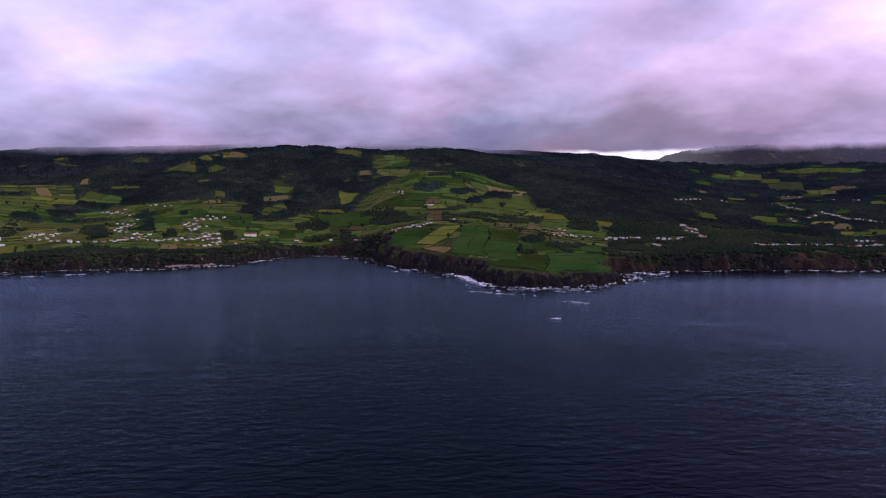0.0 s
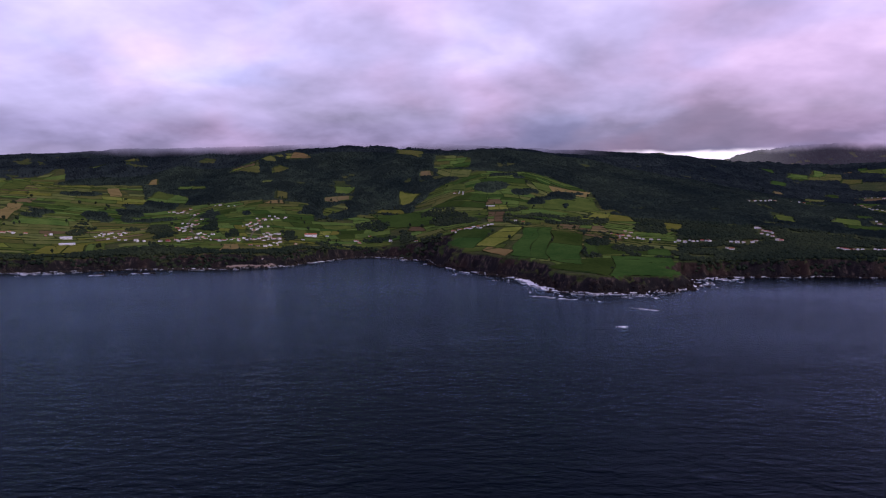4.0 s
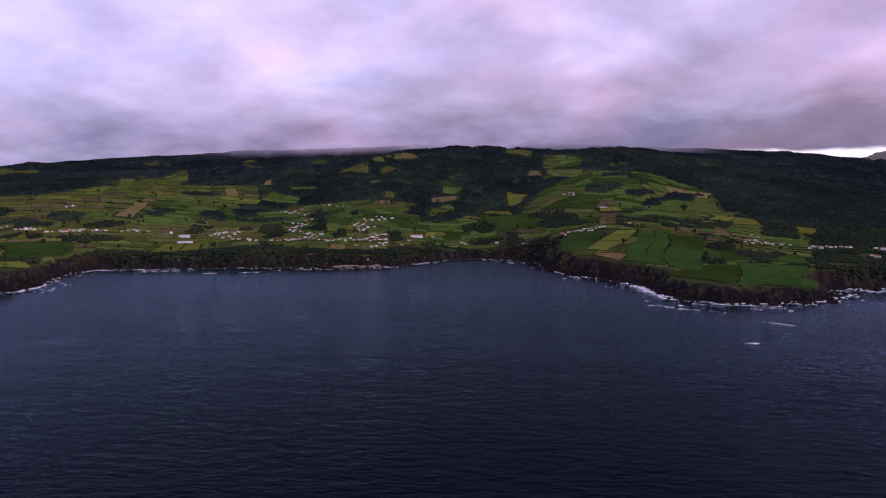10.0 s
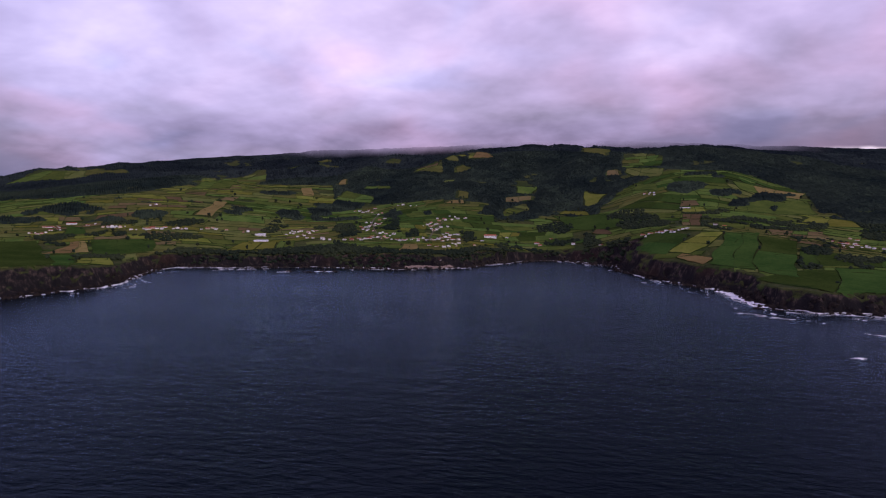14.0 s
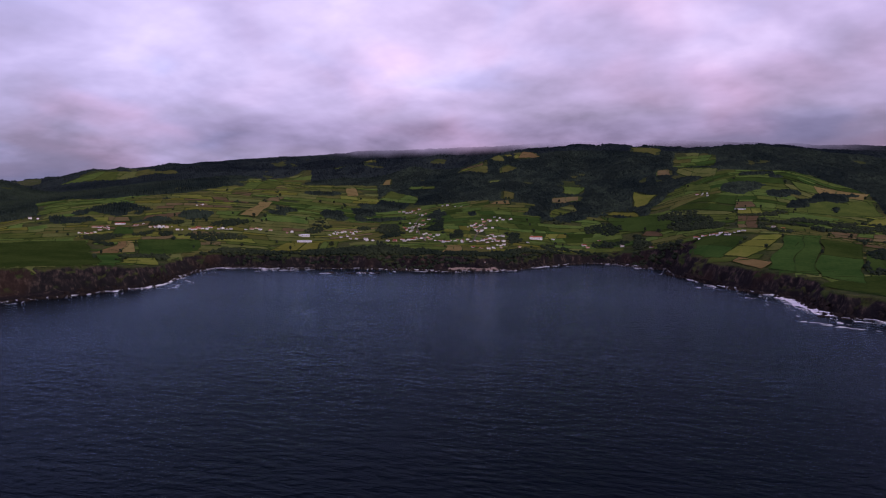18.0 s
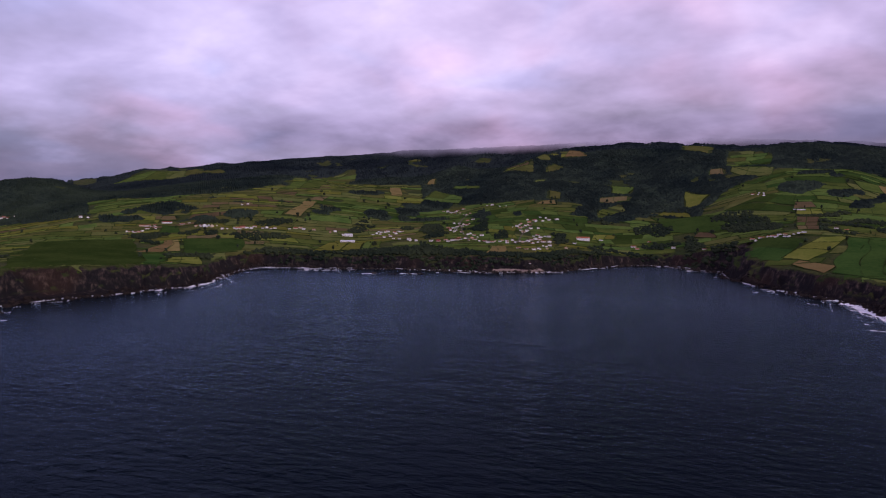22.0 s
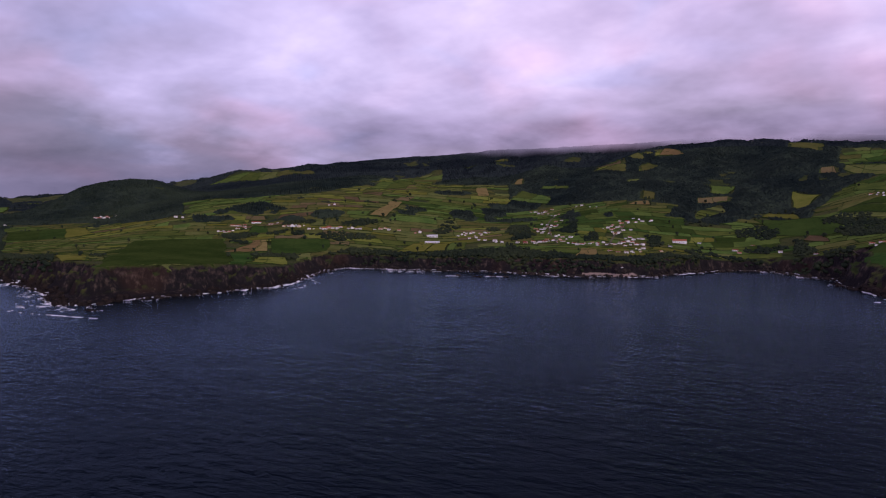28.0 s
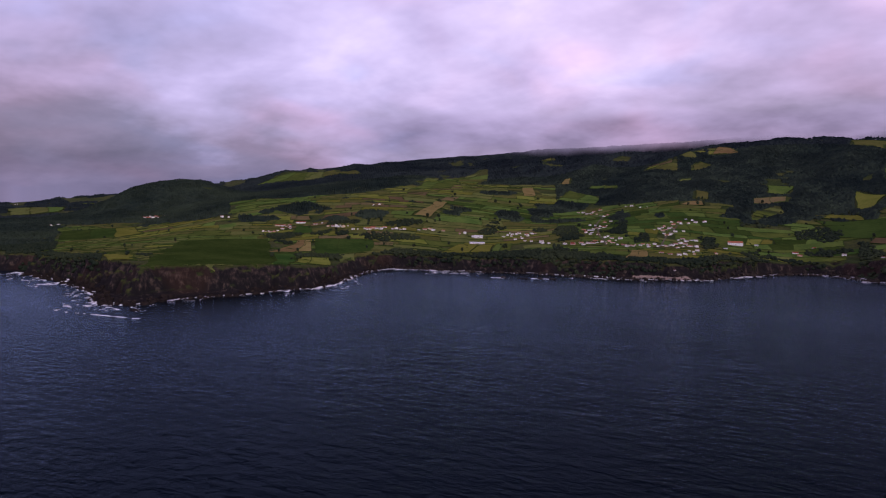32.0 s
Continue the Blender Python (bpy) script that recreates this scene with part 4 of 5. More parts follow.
grove(111, 1324, 40, 38, 4, 48)
grove(139, 1119, 18, 10, 5, 42)
grove(184, 1087, 30, 14, 8, 44)
grove(161, 1361, 52, 45, 6, 48)
grove(265, 1353, 33, 8, 13, 64)
grove(126, 1515, 10, 5, 2, 26)
grove(-1091, 1093, 34, 31, -30, 27)
grove(-977, 1070, 40, 18, -18, 18)
grove(-944, 1136, 29, 14, -19, 21)
grove(-1087, 995, 30, 38, -16, 13)
grove(-1318, 700, 33, 21, -136, 58)
grove(-857, 1117, 24, 17, -12, 14)
grove(-862, 1036, 30, 22, -14, 15)
grove(-827, 1038, 34, 22, -13, 16)
grove(-878, 1025, 28, 15, -14, 16)
grove(-759, 1513, 12, 8, -22, 44)
grove(-911, 1513, 24, 29, -15, 24)
grove(-503, 1391, 10, 0, -8, 21)


def in_clearings(x, y):
    hit = np.zeros(x.shape, bool)
    for p in CLEARINGS:
        odd = np.zeros(x.shape, int)
        for (ax, ay), (bx, by) in zip(p, np.roll(p, -1, axis=0)):
            span = ((ax <= x) & (x < bx)) | ((bx <= x) & (x < ax))
            odd += span & (y > ay + (x - ax) * (by - ay) / (bx - ax if bx != ax else 1e-9))
        hit |= odd % 2 == 1
    return hit


def open_land(x, y):
    """True where the land is farmed and only the groves carry trees."""
    return in_clearings(x, y) & ~in_groves(x, y)


def in_groves(x, y):
    hit = np.zeros(x.shape, bool)
    ragged = 1 + 0.45 * grain(x, y, 28, 81)
    for cx, cy, inv in GROVES:
        u = inv @ np.stack([x - cx, y - cy])
        hit |= u[0] ** 2 + u[1] ** 2 < ragged ** 2
    return hit


ICO = np.array([(0, 0, -1), (0.72, -0.53, -0.45), (-0.28, -0.85, -0.45), (-0.89, 0, -0.45), (-0.28, 0.85, -0.45), (0.72, 0.53, -0.45),
                (0.28, -0.85, 0.45), (-0.72, -0.53, 0.45), (-0.72, 0.53, 0.45), (0.28, 0.85, 0.45), (0.89, 0, 0.45), (0, 0, 1)])
ICO_FACES = np.array([(0, 1, 2), (1, 0, 5), (0, 2, 3), (0, 3, 4), (0, 4, 5), (1, 5, 10), (2, 1, 6), (3, 2, 7), (4, 3, 8), (5, 4, 9),
                      (1, 10, 6), (2, 6, 7), (3, 7, 8), (4, 8, 9), (5, 9, 10), (6, 10, 11), (7, 6, 11), (8, 7, 11), (9, 8, 11), (10, 9, 11)])
dice = np.random.default_rng(5)


def in_fields(x, y, grow=1.02, plots=QUADS):
    hit = np.zeros(x.shape, bool)
    for q in plots:
        m = q.mean(axis=0)
        p = m + (q - m) * grow
        inside = np.ones(x.shape, bool)
        area = sum(p[i][0] * p[(i + 1) % 4][1] - p[(i + 1) % 4][0] * p[i][1] for i in range(4))
        for i in range(4):
            (ax, ay), (bx, by) = p[i], p[(i + 1) % 4]
            inside &= ((bx - ax) * (y - ay) - (by - ay) * (x - ax)) * (1 if area > 0 else -1) > 0
        hit |= inside
    return hit


def thicket(x, y):
    """Small copses and overgrown corners among the pastures."""
    return (0.7 * grain(x, y, 95, 83) + 0.6 * grain(x, y, 31, 84) > 0.52) & in_clearings(x, y) & ~in_fields(x, y, 1.0, CROPLAND)


def patchwork():
    """The open slopes divided into pastures by low hedges, laid in rings round the camera's place and lines out from it
    to fit its view; the nearest are fields of their own, the rest joined.
    """
    d = np.random.default_rng(23)
    farm = tagged(new("farmland"), "patchwork of green and olive pastures between low dark hedges", "field", "farm fields", "structure")
    cells, lines, r = [], [], 620.0
    while r < 2080:
        deep = d.uniform(11, 29) * (0.8 + r / 5000)
        t = -1.25
        while t < 0.40:
            wide = d.uniform(24, 80) / r
            cells.append((r, deep, t, wide))
            t += wide
        r += deep

    def plan(r, t):
        x, y = r * np.sin(t), 60 + r * np.cos(t)
        return x + 34 * grain(x, y, 210, 85) + 5 * grain(x, y, 40, 87), y + 44 * grain(x, y, 190, 86) + 5 * grain(x, y, 40, 88)
    mid = np.array([plan(c[0] + c[1] / 2, c[2] + c[3] / 2) for c in cells])
    x, y = mid.T
    keep = (in_clearings(x, y) | in_fields(x, y, 1.0)) & (inland(x, y) > 26) & ~in_fields(x, y, 0.9, CROPLAND)
    joined = {kind: ([], []) for kind in CROPS}
    single = 0
    for c, (x, y) in zip(np.array(cells)[keep], mid[keep]):
        r, deep, t, wide = c
        m, n = max(3, int(wide * r / 8) + 1), max(3, int(deep / 8) + 1)
        rr, tt = np.meshgrid(np.linspace(r, r + deep, n), np.linspace(t, t + wide, m), indexing="ij")
        px, py = plan(rr.ravel(), tt.ravel())
        v = np.c_[px, py, height(px, py) + 0.5 + r / 5500]
        top = on_top(px, py) if r < 1300 else np.ones(px.shape, bool)
        f = grid_faces(n, m)
        f = f[top[f].all(axis=1)]
        if not len(f):
            continue
        ripe = grain(x, y, 170, 89) + 0.55 * d.uniform(-1, 1)
        kind = "dark" if ripe < -0.80 else "green" if ripe < -0.02 else "olive" if ripe < 0.72 else "yellow" if ripe < 1.0 else "brown"
        ring = np.r_[np.arange(m), np.arange(2, n + 1) * m - 1]
        if d.random() < 0.88:
            lines += runs(v[ring], on_top(px[ring], py[ring], 1.5)) if r < 1300 else [v[ring]]
        if single < 290 and x > -760 and y < 1520:
            under(new("field", sheet("field", v, f, CROPS[kind], True)), farm)["label"] = SAY[kind]
            single += 1
        else:
            vs, fs = joined[kind]
            fs.append(f + sum(len(a) for a in vs))
            vs.append(v)
    for kind, (vs, fs) in joined.items():
        if vs:
            rest = under(new("field", sheet("field", np.concatenate(vs), np.concatenate(fs), CROPS[kind], True)), farm)
            rest["label"], rest["kind"] = SAY[kind], "stuff"
    under(new("hedge", hedge_rows([line for line in lines if len(line) > 3], 2500)), farm)["kind"] = "stuff"


def clumps(x, y, size, lumps):
    """Crowns of leaf clumps of uneven size on the ground at x, y."""
    z = height(x, y)
    vs = []
    for k in range(lumps):
        n = len(x)
        r = size * dice.uniform(0.75, 1.1, n) * (1.0 if k == 0 else 0.74)
        off = dice.normal(0, 0.38, (n, 2)) * size[:, None] * (0.3 if k == 0 else 1.0)
        tall = dice.uniform(0.7, 1.1, n)
        spin = dice.uniform(0, 6.28, n)
        wob = dice.uniform(0.72, 1.25, (n, 12, 1))
        v = ICO[None] * wob
        c, s = np.cos(spin)[:, None], np.sin(spin)[:, None]
        vx, vy = v[..., 0] * c - v[..., 1] * s, v[..., 0] * s + v[..., 1] * c
        vs.append(np.stack([x[:, None] + off[:, :1] + vx * r[:, None], y[:, None] + off[:, 1:] + vy * r[:, None],
                            (z + r * (0.42 + 0.5 * (k > 0) * dice.uniform(0, 1, n)))[:, None] + v[..., 2] * (r * tall)[:, None]], axis=2).reshape(-1, 3))
    v = np.concatenate(vs)
    f = (ICO_FACES[None] + 12 * np.arange(len(v) // 12)[:, None, None]).reshape(-1, 3)
    return v, f


def wooded(gx, gy, lo, hi, size, bare):
    """True where trees stand: off the fields and lawns, clear of the houses and of the bare rims of the cliffs."""
    r, t = np.hypot(gx, gy - 60), np.degrees(np.arctan2(gx, gy - 60))
    on = (r >= lo) & (r < hi) & (t > -70) & (t < 42) & ((r < 3100) | (t < -40) | (t > 12))
    keep = on.copy()
    x, y = gx[on], gy[on]
    shore = inland(x, y)
    brink = (shore > 15) & (shore < 50) & (((x > -770) & (x < -105) & (y > 930)) | (x > 246) | (x < -900))
    wild = thicket(x, y)
    k = ((shore > 24) | brink) & (in_groves(x, y) | wild | ~in_fields(x, y)) & (brink | wild | ~open_land(x, y))
    k &= np.hypot(x - 915, y - 4480) > 420
    k &= (x > -1750) | (r[on] < 1950) | (y > -0.8 * x) | (grain(x, y, 90, 76) > 0.2)
    if lo >= 3000:
        k &= (x > 0) | (grain(x, y, 160, 75) > 0.15)
    k &= ~((x > 15) & (x < 255) & (y < 1010) & (shore < 85)) & ~((x > -900) & (x < -655) & (y < 800) & (shore < 70))
    k &= grain(x, y, 55, 71) + 0.6 * grain(x, y, 18, 72) > bare * 2 - 1
    x, y = x[k], y[k]
    free = np.ones(x.shape, bool)
    for hx, hy in HOMES:  # trees kept off the camera's side of each house so it stays in view
        front = math.hypot(hx, hy)
        if lo - 90 < front < hi + 90:
            free &= np.hypot(x - hx, y - hy) > 9 + size
            free &= np.hypot(x - hx * (1 - 16 / front), y - hy * (1 - 16 / front)) > 9
    k[np.flatnonzero(k)[~free]] = False
    keep[np.flatnonzero(on)[~k]] = False
    return keep


def spread(hi, step):
    gx, gy = np.meshgrid(np.arange(-hi, hi * 0.85, step), np.arange(0, hi + 60, step), indexing="ij")
    return gx + dice.uniform(-0.45, 0.45, gx.shape) * step, gy + dice.uniform(-0.45, 0.45, gy.shape) * step


def wood(name, label, lo, hi, step, size, lumps, bare, leaves):
    """Single crowns, each a few clumps of leaves."""
    gx, gy = (g.ravel() for g in spread(hi, step))
    keep = wooded(gx, gy, lo, hi, size, bare) & (dice.uniform(0, 1, gx.size) > 0.06)
    gx, gy = gx[keep], gy[keep]
    big = size * (0.75 + 0.55 * dice.uniform(0, 1, gx.size) ** 2)
    v, f = clumps(gx, gy, big, lumps)
    return tagged(new(name, sheet(name, v, f, leaves, True)), label, "woodland", kind="stuff")


def canopy(name, label, lo, hi, step, tall, leaves):
    """Closed woodland seen from afar: crowns grown into one uneven roof of leaves that comes down to the ground at its edge."""
    gx, gy = spread(hi, step)
    keep = wooded(gx.ravel(), gy.ravel(), lo, hi, 4.0, 0.0).reshape(gx.shape)
    inner = keep.copy()
    for axis in (0, 1):
        for k in (-1, 1):
            inner &= np.roll(keep, k, axis)
    deep = inner.copy()
    for axis in (0, 1):
        for k in (-1, 1):
            deep &= np.roll(inner, k, axis)
    x, y = gx.ravel(), gy.ravel()
    z = np.zeros(x.size)
    k = keep.ravel()
    peak = (np.add.outer(np.arange(gx.shape[0]), np.arange(gx.shape[1])) % 2 == 1).ravel()[k]
    luck = dice.uniform(0, 1, k.sum())
    crown = np.where(peak, 0.62 + 0.25 * grain(x[k], y[k], 26, 77) + 0.35 * luck, 0.18 + 0.22 * luck)
    z[k] = height(x[k], y[k]) + np.where(inner.ravel()[k], np.where(deep.ravel()[k], 1.0, 0.5) * tall * np.clip(crown, 0.05, 1.6), -0.4)
    f = grid_faces(*gx.shape)
    f = f[k[f].all(axis=1)]
    used, f = np.unique(f, return_inverse=True)
    return tagged(new(name, sheet(name, np.c_[x, y, z][used], f.reshape(-1, 4), leaves)), label, "woodland", kind="stuff")


patchwork()
wood("coastal_scrub", "dark green scrub and low trees on the coastal slopes", 560, 1400, 4.8, 3.0, 3, 0.12, LEAF)
canopy("hillside_wood", "dense dark green wood on the middle slopes", 1400, 2000, 3.2, 6.5, MIXED_WOOD)
canopy("ridge_forest", "dark forest, tinted blue for haze, covering the upper ridge under the cloud", 1990, 3000, 4.6, 8.0, HAZED_WOOD)
canopy("far_forest", "dark far woodland on the distant plain and hills", 2990, 4850, 9.0, 14.0, HAZED_WOOD)


# ---------------------------------------------------------------- boulders at the cliff foot
def boulders(name, label, lo_x, hi_x, lo_y, hi_y, count, seed):
    d = np.random.default_rng(seed)
    x, y = d.uniform(lo_x, hi_x, count * 60), d.uniform(lo_y, hi_y, count * 60)
    s = inland(x, y)
    ok = np.flatnonzero((s > -7) & (s < 8))[:count]
    x, y = x[ok], y[ok]
    z = np.maximum(height(x, y), -0.6)
    r = 0.7 + 2.6 * d.uniform(0, 1, len(x)) ** 3
    v = ICO[None] * d.uniform(0.6, 1.3, (len(x), 12, 1)) * r[:, None, None] * d.uniform(0.7, 1.4, (len(x), 1, 3))
    v = (v + np.stack([x, y, z + 0.2 * r], axis=1)[:, None]).reshape(-1, 3)
    f = (ICO_FACES[None] + 12 * np.arange(len(x))[:, None, None]).reshape(-1, 3)
    tagged(new(name, sheet(name, v, f, ROCK)), label, "rocks", kind="stuff")


boulders("shore_rocks", "black lava boulders at the foot of the eastern headland", -120, 260, 830, 1190, 900, 1)
boulders("shore_rocks", "black lava boulders under the bay cliffs", -770, -120, 930, 1250, 1300, 2)
boulders("shore_rocks", "black lava boulders round the western point", -1100, -660, 520, 960, 1400, 3)
boulders("shore_rocks", "black lava boulders under the eastern cliffs", 240, 800, 960, 1030, 700, 4)


def sea_rock(x, y, size, seed):
    d = np.random.default_rng(seed)
    n = 7
    v = ICO[None] * d.uniform(0.7, 1.25, (n, 12, 1)) * np.array([1.0, 0.7, 0.5]) * size * d.uniform(0.4, 1.0, (n, 1, 1))
    v = v + np.c_[d.normal(0, size * 0.9, n), d.normal(0, size * 0.3, n), d.uniform(-0.3, 0.3, n)][:, None]
    f = (ICO_FACES[None] + 12 * np.arange(n)[:, None, None]).reshape(-1, 3)
    ob = new("sea_rock", sheet("sea_rock", v.reshape(-1, 3), f, ROCK))
    ob.location = (x, y, 0.1)
    tagged(ob, "low black rock awash in white foam", "rock", "rocks in the bay")


for k, (x, y, size) in enumerate(((-548, 956, 4.5), (-520, 962, 3.5), (-505, 977, 5.0), (-488, 980, 3.0), (-700, 530, 4.0), (52, 846, 3.0), (245, 905, 3.5), (70, 840, 2.5))):
    sea_rock(x, y, size, 40 + k)

# ---------------------------------------------------------------- single trees on the hedges, a few built and then repeated


def tree(label, tall, wide, seed):
    d = np.random.default_rng(seed)
    ob = tagged(new("tree"), label, "tree", "trees between the fields")
    bm = bmesh.new()
    rings = []
    for k, (z, r) in enumerate(((-0.6, 0.34), (tall * 0.2, 0.26), (tall * 0.45, 0.18), (tall * 0.75, 0.06))):
        c = Vector((0.12 * k * math.sin(seed), 0.12 * k * math.cos(seed), z))
        rings.append([bm.verts.new(c + Vector((r * math.cos(a), r * math.sin(a), 0))) for a in np.linspace(0, 2 * math.pi, 7)[:-1]])
    for lo, hi in zip(rings, rings[1:]):
        for k in range(6):
            bm.faces.new((lo[k], lo[(k + 1) % 6], hi[(k + 1) % 6], hi[k]))
    part("trunk", bm, BARK, ob)
    bm = bmesh.new()
    for k in range(4):
        a = k * 1.7 + seed
        p, q = Vector((0, 0, tall * (0.3 + 0.08 * k))), Vector((math.cos(a) * wide * 0.7, math.sin(a) * wide * 0.7, tall * (0.5 + 0.1 * k)))
        side = (q - p).cross(Vector((0, 0, 1))).normalized()
        v = [bm.verts.new(p + side * 0.1), bm.verts.new(p - side * 0.1), bm.verts.new(p + Vector((0, 0, 0.2))), bm.verts.new(q)]
        for f in ((0, 1, 3), (1, 2, 3), (2, 0, 3)):
            bm.faces.new([v[i] for i in f])
    part("limb", bm, BARK, ob)
    n = 26
    r = wide * d.uniform(0.22, 0.46, n)
    a, h = d.uniform(0, 6.28, n), d.uniform(0.0, 1.0, n)
    rad = wide * 0.72 * np.sqrt(d.uniform(0, 1, n)) * np.sqrt(np.clip(1 - (h * 1.5 - 0.55) ** 2, 0.1, 1))
    v = ICO[None] * d.uniform(0.7, 1.3, (n, 12, 1)) * r[:, None, None]
    v = v + np.stack([rad * np.cos(a), rad * np.sin(a), tall * (0.38 + 0.52 * h)], axis=1)[:, None]
    f = (ICO_FACES[None] + 12 * np.arange(n)[:, None, None]).reshape(-1, 3)
    under(new("crown", sheet("crown", v.reshape(-1, 3), f, LEAF)), ob)
    return ob


TREES = [tree("round-crowned dark green tree on a field hedge", 7.5, 3.2, 1), tree("tall narrow dark green tree beside a field", 10.0, 2.6, 2),
         tree("low spreading dark green tree on a field hedge", 5.5, 3.6, 3)]
spots = np.random.default_rng(9)
fresh = list(TREES)
placed = 0
while placed < 190:
    q = QUADS[spots.integers(len(QUADS))]
    k = spots.integers(4)
    x, y = q[k] + (q[(k + 1) % 4] - q[k]) * spots.uniform(0, 1) + spots.normal(0, 3, 2)
    if math.hypot(x, y) > 1750 or inland(np.array([x]), np.array([y]))[0] < 45 or any(math.hypot(x - hx, y - hy) < 14 for hx, hy in HOMES):
        continue
    s = spots.uniform(0.65, 1.15)
    m = pose(x, y, float(height(x, y)), 0, 0, spots.uniform(0, 360)) @ Matrix.Diagonal((s, s, s, 1))
    source = TREES[placed % 3]
    if source in fresh:
        fresh.remove(source)
        source.matrix_world = m
    else:
        copy_thing(source, m)
    placed += 1

# ---------------------------------------------------------------- lanes and the little beach
EARTH = surface("pale_earth", ((0.09, 0.085, 0.065), (0.14, 0.125, 0.10)), sizes=(14.0, 2.0))
GRAVEL = surface("beach_gravel", ((0.20, 0.155, 0.13), (0.32, 0.25, 0.21)), sizes=(10.0, 1.5))


def ribbon(points, wide, lift):
    p = np.array(points, float)
    d = np.r_[0, np.cumsum(np.hypot(*np.diff(p, axis=0).T))]
    t = np.linspace(0, d[-1], max(3, int(d[-1] / 5)))
    x, y = np.interp(t, d, p[:, 0]), np.interp(t, d, p[:, 1])
    x, y = x + 2.5 * grain(x, y, 40, 91), y + 2.5 * grain(x, y, 40, 92)
    dx, dy = np.gradient(x), np.gradient(y)
    n = np.maximum(np.hypot(dx, dy), 1e-6)
    rows = [(x - dy / n * wide * s, y + dx / n * wide * s) for s in (0.5, -0.5)]
    z = np.maximum(*[height(a, b) for a, b in rows]) + lift
    v = np.concatenate([np.c_[a, b, z] for a, b in rows])
    k = np.arange(len(t) - 1)
    return v, np.c_[k, k + len(t), k + len(t) + 1, k + 1]


def track(points):
    v, f = ribbon(points, 2.4, 2.0)
    tagged(new("road", sheet("road", v, f, EARTH, True)), "narrow pale lane between fields and houses", "lane", kind="structure")


track([(-943, 1026), (-894, 1031), (-856, 1060), (-822, 1084), (-789, 1110), (-741, 1133), (-686, 1148), (-612, 1146), (-552, 1151), (-500, 1169), (-442, 1174), (-395, 1210), (-347, 1250), (-294, 1283), (-202, 1280), (-144, 1242), (-99, 1208), (-67, 1204), (-19, 1188)])
track([(-500, 1169), (-545, 1234), (-579, 1297), (-612, 1395), (-663, 1450)])
track([(-424, 1180), (-443, 1273), (-453, 1333), (-422, 1375)])
bx, by = np.meshgrid(np.linspace(-425, -335, 46), np.linspace(1022, 1082, 31))
bx, by = bx.ravel(), by.ravel()
bs = ragged_shore(bx, by, inland(bx, by))
bz = 0.12 + 0.30 * (bs + 7) + 0.25 * grain(bx, by, 6, 95)
f = grid_faces(31, 46)
f = f[((bs[f] > -7) & (bs[f] < 9) & (np.abs(bx[f] + 378) < 34)).all(axis=1)]
beach = new("beach", sheet("beach", np.c_[bx, by, bz], f, GRAVEL, True))
tagged(beach, "small grey-brown gravel beach under the village", "beach", kind="structure")

# ---------------------------------------------------------------- surf: torn foam along the shore and over the outlying rocks


def surf(name, label, cx, cy, ax, ay, step, cover, reach, seed, turn=0.0):
    """Foam over a patch of sea (half sizes ax, ay): thickest at the waterline, torn into streaks further out; reach in metres, or 0 for a patch of its own."""
    nx, ny = int(2 * ax / step), int(2 * ay / step)
    u, v = np.meshgrid(np.linspace(-ax, ax, nx), np.linspace(-ay, ay, ny), indexing="ij")
    c, s = math.cos(turn), math.sin(turn)
    x, y = (cx + u * c - v * s).ravel(), (cy + u * s + v * c).ravel()
    d = -inland(x, y)
    z = height(x, y, -d)
    smooth = -ragged_shore(x, y, -d, 0.25)
    d = -ragged_shore(x, y, -d)
    if reach:
        fall = np.exp(-np.maximum(d, 0) / reach)
        streak = np.abs(rough(x + 6 * grain(x, y, 30, seed), y, 26, 3, seed + 3))
        k = rough(x, y, 4, 3, seed) * 0.6 + 0.5 * grain(x, y, 48, seed + 9) + cover * (1.25 * np.exp(-np.maximum(d, 0) / (0.35 * reach)) + 0.75 * fall) - 0.70 - 1.5 * streak * np.clip(d / 5, 0, 1)
        veins = 0.27 * np.exp(-np.maximum(d, 0) / (1.5 * reach)) * ease(0.7 + grain(x, y, 70, seed + 5)) - np.abs(rough(x, y, 14, 2, seed + 7))
        fronts = np.full(x.shape, -1.0)
        for n, (off, thin) in enumerate(((1.5, 2.6), (0.45 * reach, 0.9), (0.9 * reach, 0.8), (1.5 * reach, 0.7))):
            bow = smooth - off - (0.08 + 0.3 * n) * reach * (grain(x, y, 42, seed + 20 + n) + (n == 0)) - 1.2 * grain(x, y, 9, seed + 30 + n)
            fronts = np.maximum(fronts, 1.0 - np.abs(bow) / thin - 0.24 * n + (0.55 + 0.25 * n) * grain(x, y, 60, seed + 40 + n) + 0.28 * rough(x, y, 5, 2, seed + 50 + n))
        k = np.where((z < 0.25) & (d < reach * 3.2), np.maximum(np.maximum(k - 0.30 - 0.04 * np.maximum(d, 0), fronts), veins * 4), -1)
    else:
        q = (u.ravel() / ax) ** 2 + (v.ravel() / ay) ** 2
        k = rough(x, y, 7, 3, seed) * 0.7 + cover - 1.2 * q
    f = grid_faces(nx, ny)
    f = f[(k[f] > 0).all(axis=1)]
    used, f = np.unique(f, return_inverse=True)
    if not len(used):
        return
    ob = new(name, sheet(name, np.c_[x, y, 0.12 + 0.25 * np.clip(k, 0, 1)][used], f.reshape(-1, 4), FOAM, True))
    tagged(ob, label, "foam", kind="stuff")


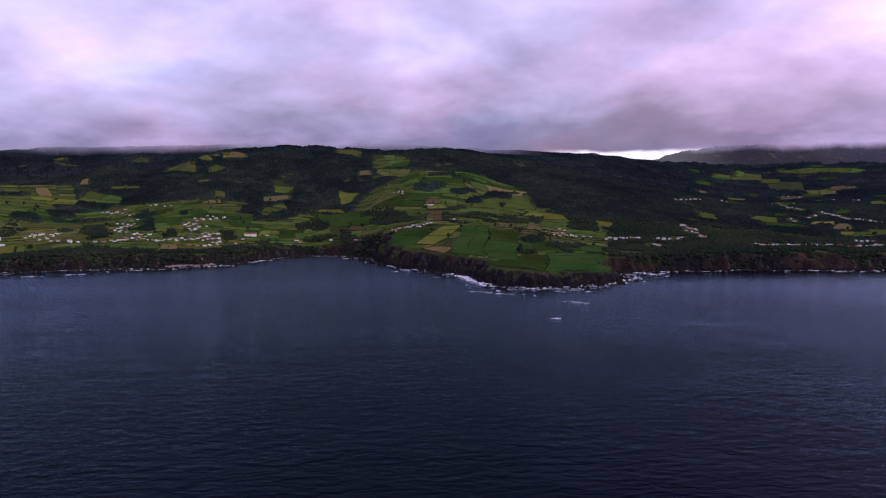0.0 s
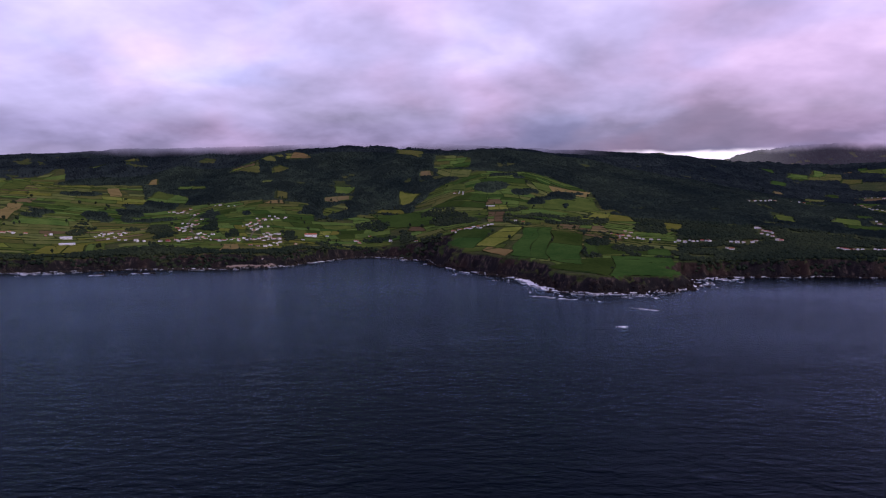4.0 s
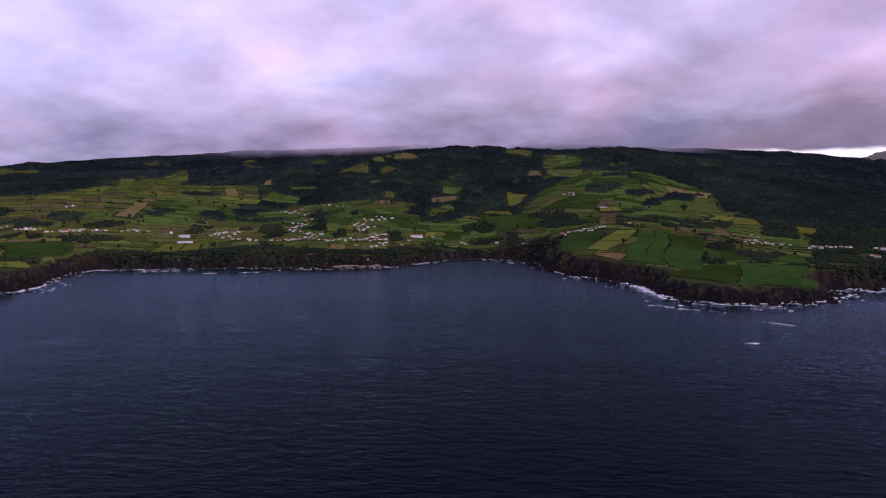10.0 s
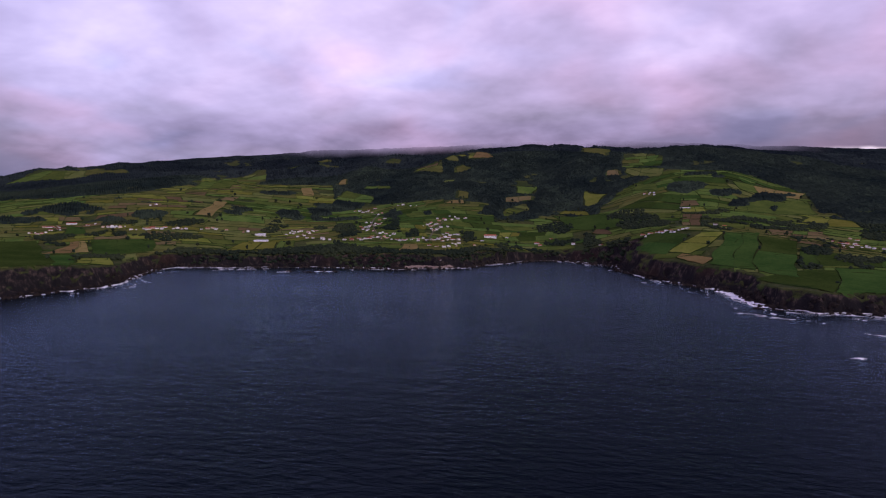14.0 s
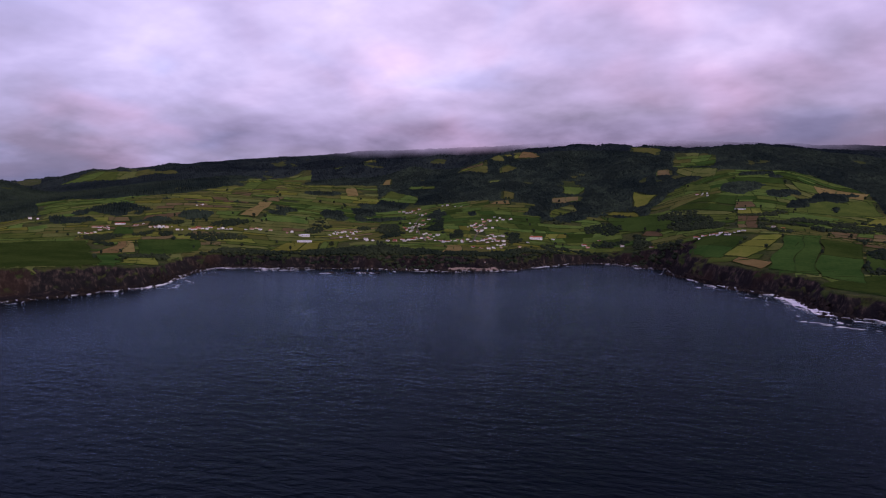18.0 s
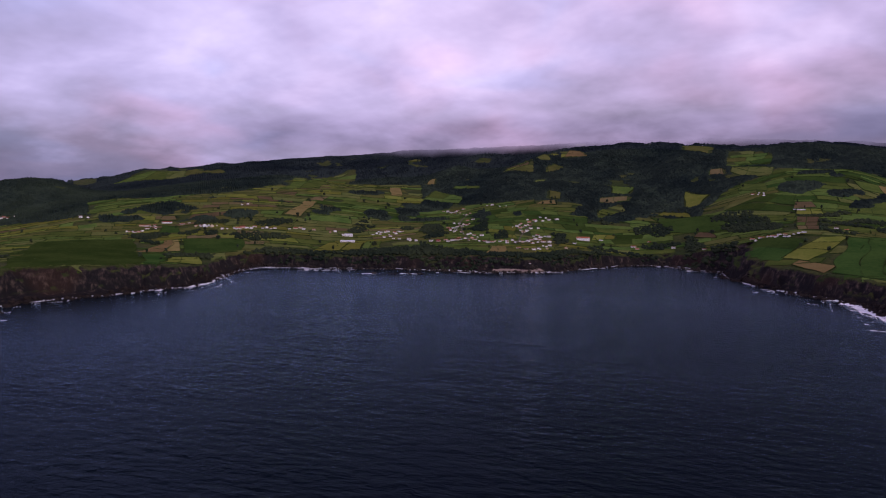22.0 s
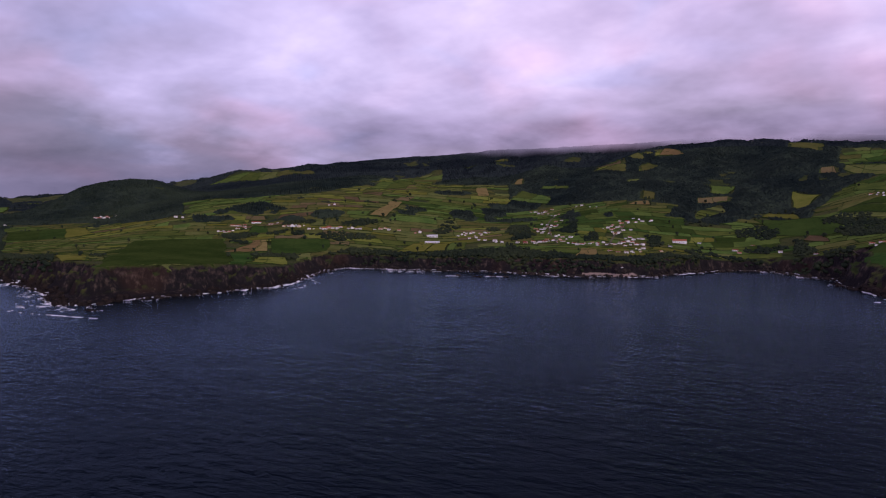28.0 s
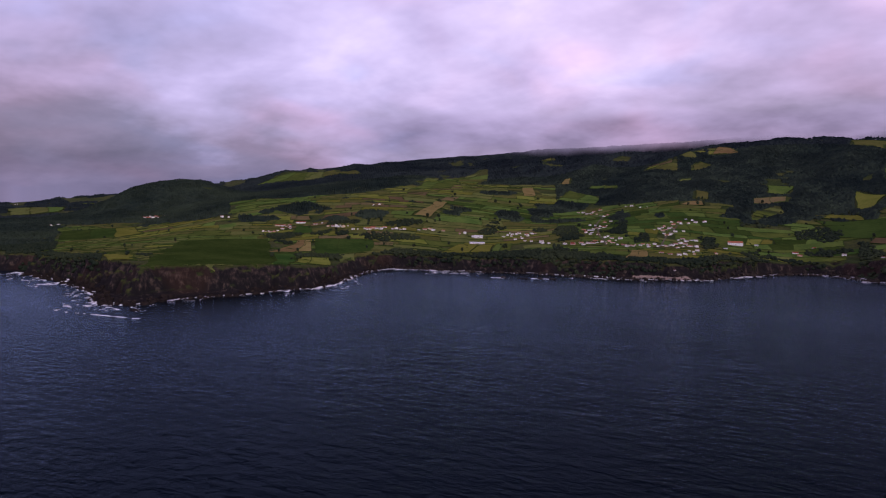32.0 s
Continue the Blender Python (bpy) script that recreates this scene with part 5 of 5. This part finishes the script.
surf("surf_foam", "white surf breaking round the eastern headland", 120, 905, 190, 130, 0.65, 1.42, 15, 101)
surf("surf_foam", "thin white surf under the bay cliffs", -450, 1050, 380, 240, 0.9, 1.60, 10, 141)
surf("surf_foam", "white surf breaking round the western point", -800, 700, 330, 270, 0.9, 1.40, 15, 181)
surf("surf_foam", "thin line of surf under the eastern cliffs", 560, 990, 300, 60, 1.2, 1.5, 8, 221)
surf("foam_patch", "white foam over a sunken rock", 104, 644, 11, 5, 0.6, 0.30, 0, 261)
surf("foam_patch", "torn streak of foam off the headland", 140, 735, 30, 2.5, 0.6, 0.15, 0, 271, -0.55)
surf("foam_patch", "torn streak of foam off the headland", 60, 800, 40, 9, 0.8, 0.20, 0, 281, -0.35)
surf("foam_patch", "foam round the bay rocks", -545, 955, 24, 5, 0.8, 0.35, 0, 291, 0.35)
surf("foam_patch", "foam round the bay rocks", -505, 975, 24, 5, 0.8, 0.35, 0, 301, 0.35)
surf("foam_patch", "lacy foam drifting off the bay shore", -430, 1029, 35, 9, 0.7, 0.12, 0, 321, 0.29)
surf("foam_patch", "lacy foam drifting off the bay shore", -474, 1005, 13, 6, 0.7, 0.15, 0, 331, 0.57)
surf("foam_patch", "broken white wave under the village beach", -343, 1075, 39, 8, 0.7, 0.38, 0, 341, 0.58)
surf("foam_patch", "thin foam under the bay cliffs", -294, 1152, 46, 5, 0.7, 0.25, 0, 351, 1.10)
surf("foam_patch", "torn streak of foam off the headland", 67, 814, 25, 7, 0.7, 0.1, 0, 361, -0.70)
surf("foam_patch", "torn streak of foam off the headland", 96, 786, 27, 6, 0.7, 0.1, 0, 371, -0.77)
surf("foam_patch", "thin foam along the inner headland", -175, 1215, 59, 4, 0.7, 0.45, 0, 381, -0.35)
surf("foam_patch", "thin foam under the western bay cliffs", -629, 958, 52, 6, 0.7, 0.25, 0, 391, 0.65)
surf("foam_patch", "foam streak off the western point", -690, 500, 60, 2.6, 0.7, 0.30, 0, 311, 0.25)

# ---------------------------------------------------------------- low cloud and haze: glowing see-through sheets curved round the camera


def veil_sheet(name, label, radius, lo, hi, base, fade, top, thick=1.0):
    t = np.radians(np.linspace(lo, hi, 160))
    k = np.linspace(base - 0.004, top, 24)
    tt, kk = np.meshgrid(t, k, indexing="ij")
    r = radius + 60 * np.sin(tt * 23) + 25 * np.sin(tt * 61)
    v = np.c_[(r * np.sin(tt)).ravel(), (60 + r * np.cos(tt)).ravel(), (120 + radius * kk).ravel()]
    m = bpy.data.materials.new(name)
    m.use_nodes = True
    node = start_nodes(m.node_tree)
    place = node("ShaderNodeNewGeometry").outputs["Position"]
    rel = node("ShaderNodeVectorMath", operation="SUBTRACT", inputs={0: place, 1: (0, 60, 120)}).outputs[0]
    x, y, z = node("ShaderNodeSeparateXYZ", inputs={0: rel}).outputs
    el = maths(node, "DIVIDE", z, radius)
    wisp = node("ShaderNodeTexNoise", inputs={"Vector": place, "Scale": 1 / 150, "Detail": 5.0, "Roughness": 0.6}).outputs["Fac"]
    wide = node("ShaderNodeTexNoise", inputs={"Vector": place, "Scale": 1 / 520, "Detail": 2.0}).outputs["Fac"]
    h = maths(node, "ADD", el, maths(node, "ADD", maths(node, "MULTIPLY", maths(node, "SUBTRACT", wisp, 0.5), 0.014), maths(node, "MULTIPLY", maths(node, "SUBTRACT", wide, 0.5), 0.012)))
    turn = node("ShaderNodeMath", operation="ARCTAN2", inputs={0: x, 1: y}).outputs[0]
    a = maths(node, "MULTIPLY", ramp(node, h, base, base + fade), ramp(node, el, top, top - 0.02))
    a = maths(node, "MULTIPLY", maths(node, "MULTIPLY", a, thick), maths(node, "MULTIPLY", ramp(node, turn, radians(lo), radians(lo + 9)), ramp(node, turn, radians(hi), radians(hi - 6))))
    # The sheet glows in the sky's own cloud colour, fading out at its edges.
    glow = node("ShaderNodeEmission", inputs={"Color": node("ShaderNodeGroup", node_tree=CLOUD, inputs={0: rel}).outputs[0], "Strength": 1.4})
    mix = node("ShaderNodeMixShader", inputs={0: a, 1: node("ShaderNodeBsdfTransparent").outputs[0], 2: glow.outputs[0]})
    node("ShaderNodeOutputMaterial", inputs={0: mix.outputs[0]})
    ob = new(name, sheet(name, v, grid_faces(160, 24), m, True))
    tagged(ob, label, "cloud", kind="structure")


veil_sheet("backdrop_cloud", "glowing see-through sheet of grey-lilac cloud hiding the ridge crest", 2120, -47, 9, 0.0398, 0.022, 0.10)
veil_sheet("backdrop_cloud", "glowing see-through sheet of grey cloud over the distant mountain", 4100, 15, 50, 0.044, 0.012, 0.10)
# Two faint glowing sheets paint distance haze over the land behind them.
veil_sheet("backdrop_cloud", "faint glowing sheet standing in for haze before the distant mountain", 3350, 10, 50, 0.0, 0.03, 0.10, 0.09)
veil_sheet("backdrop_cloud", "faint glowing sheet standing in for haze over the western plain", 2450, -84, -52, -0.01, 0.02, 0.05, 0.14)
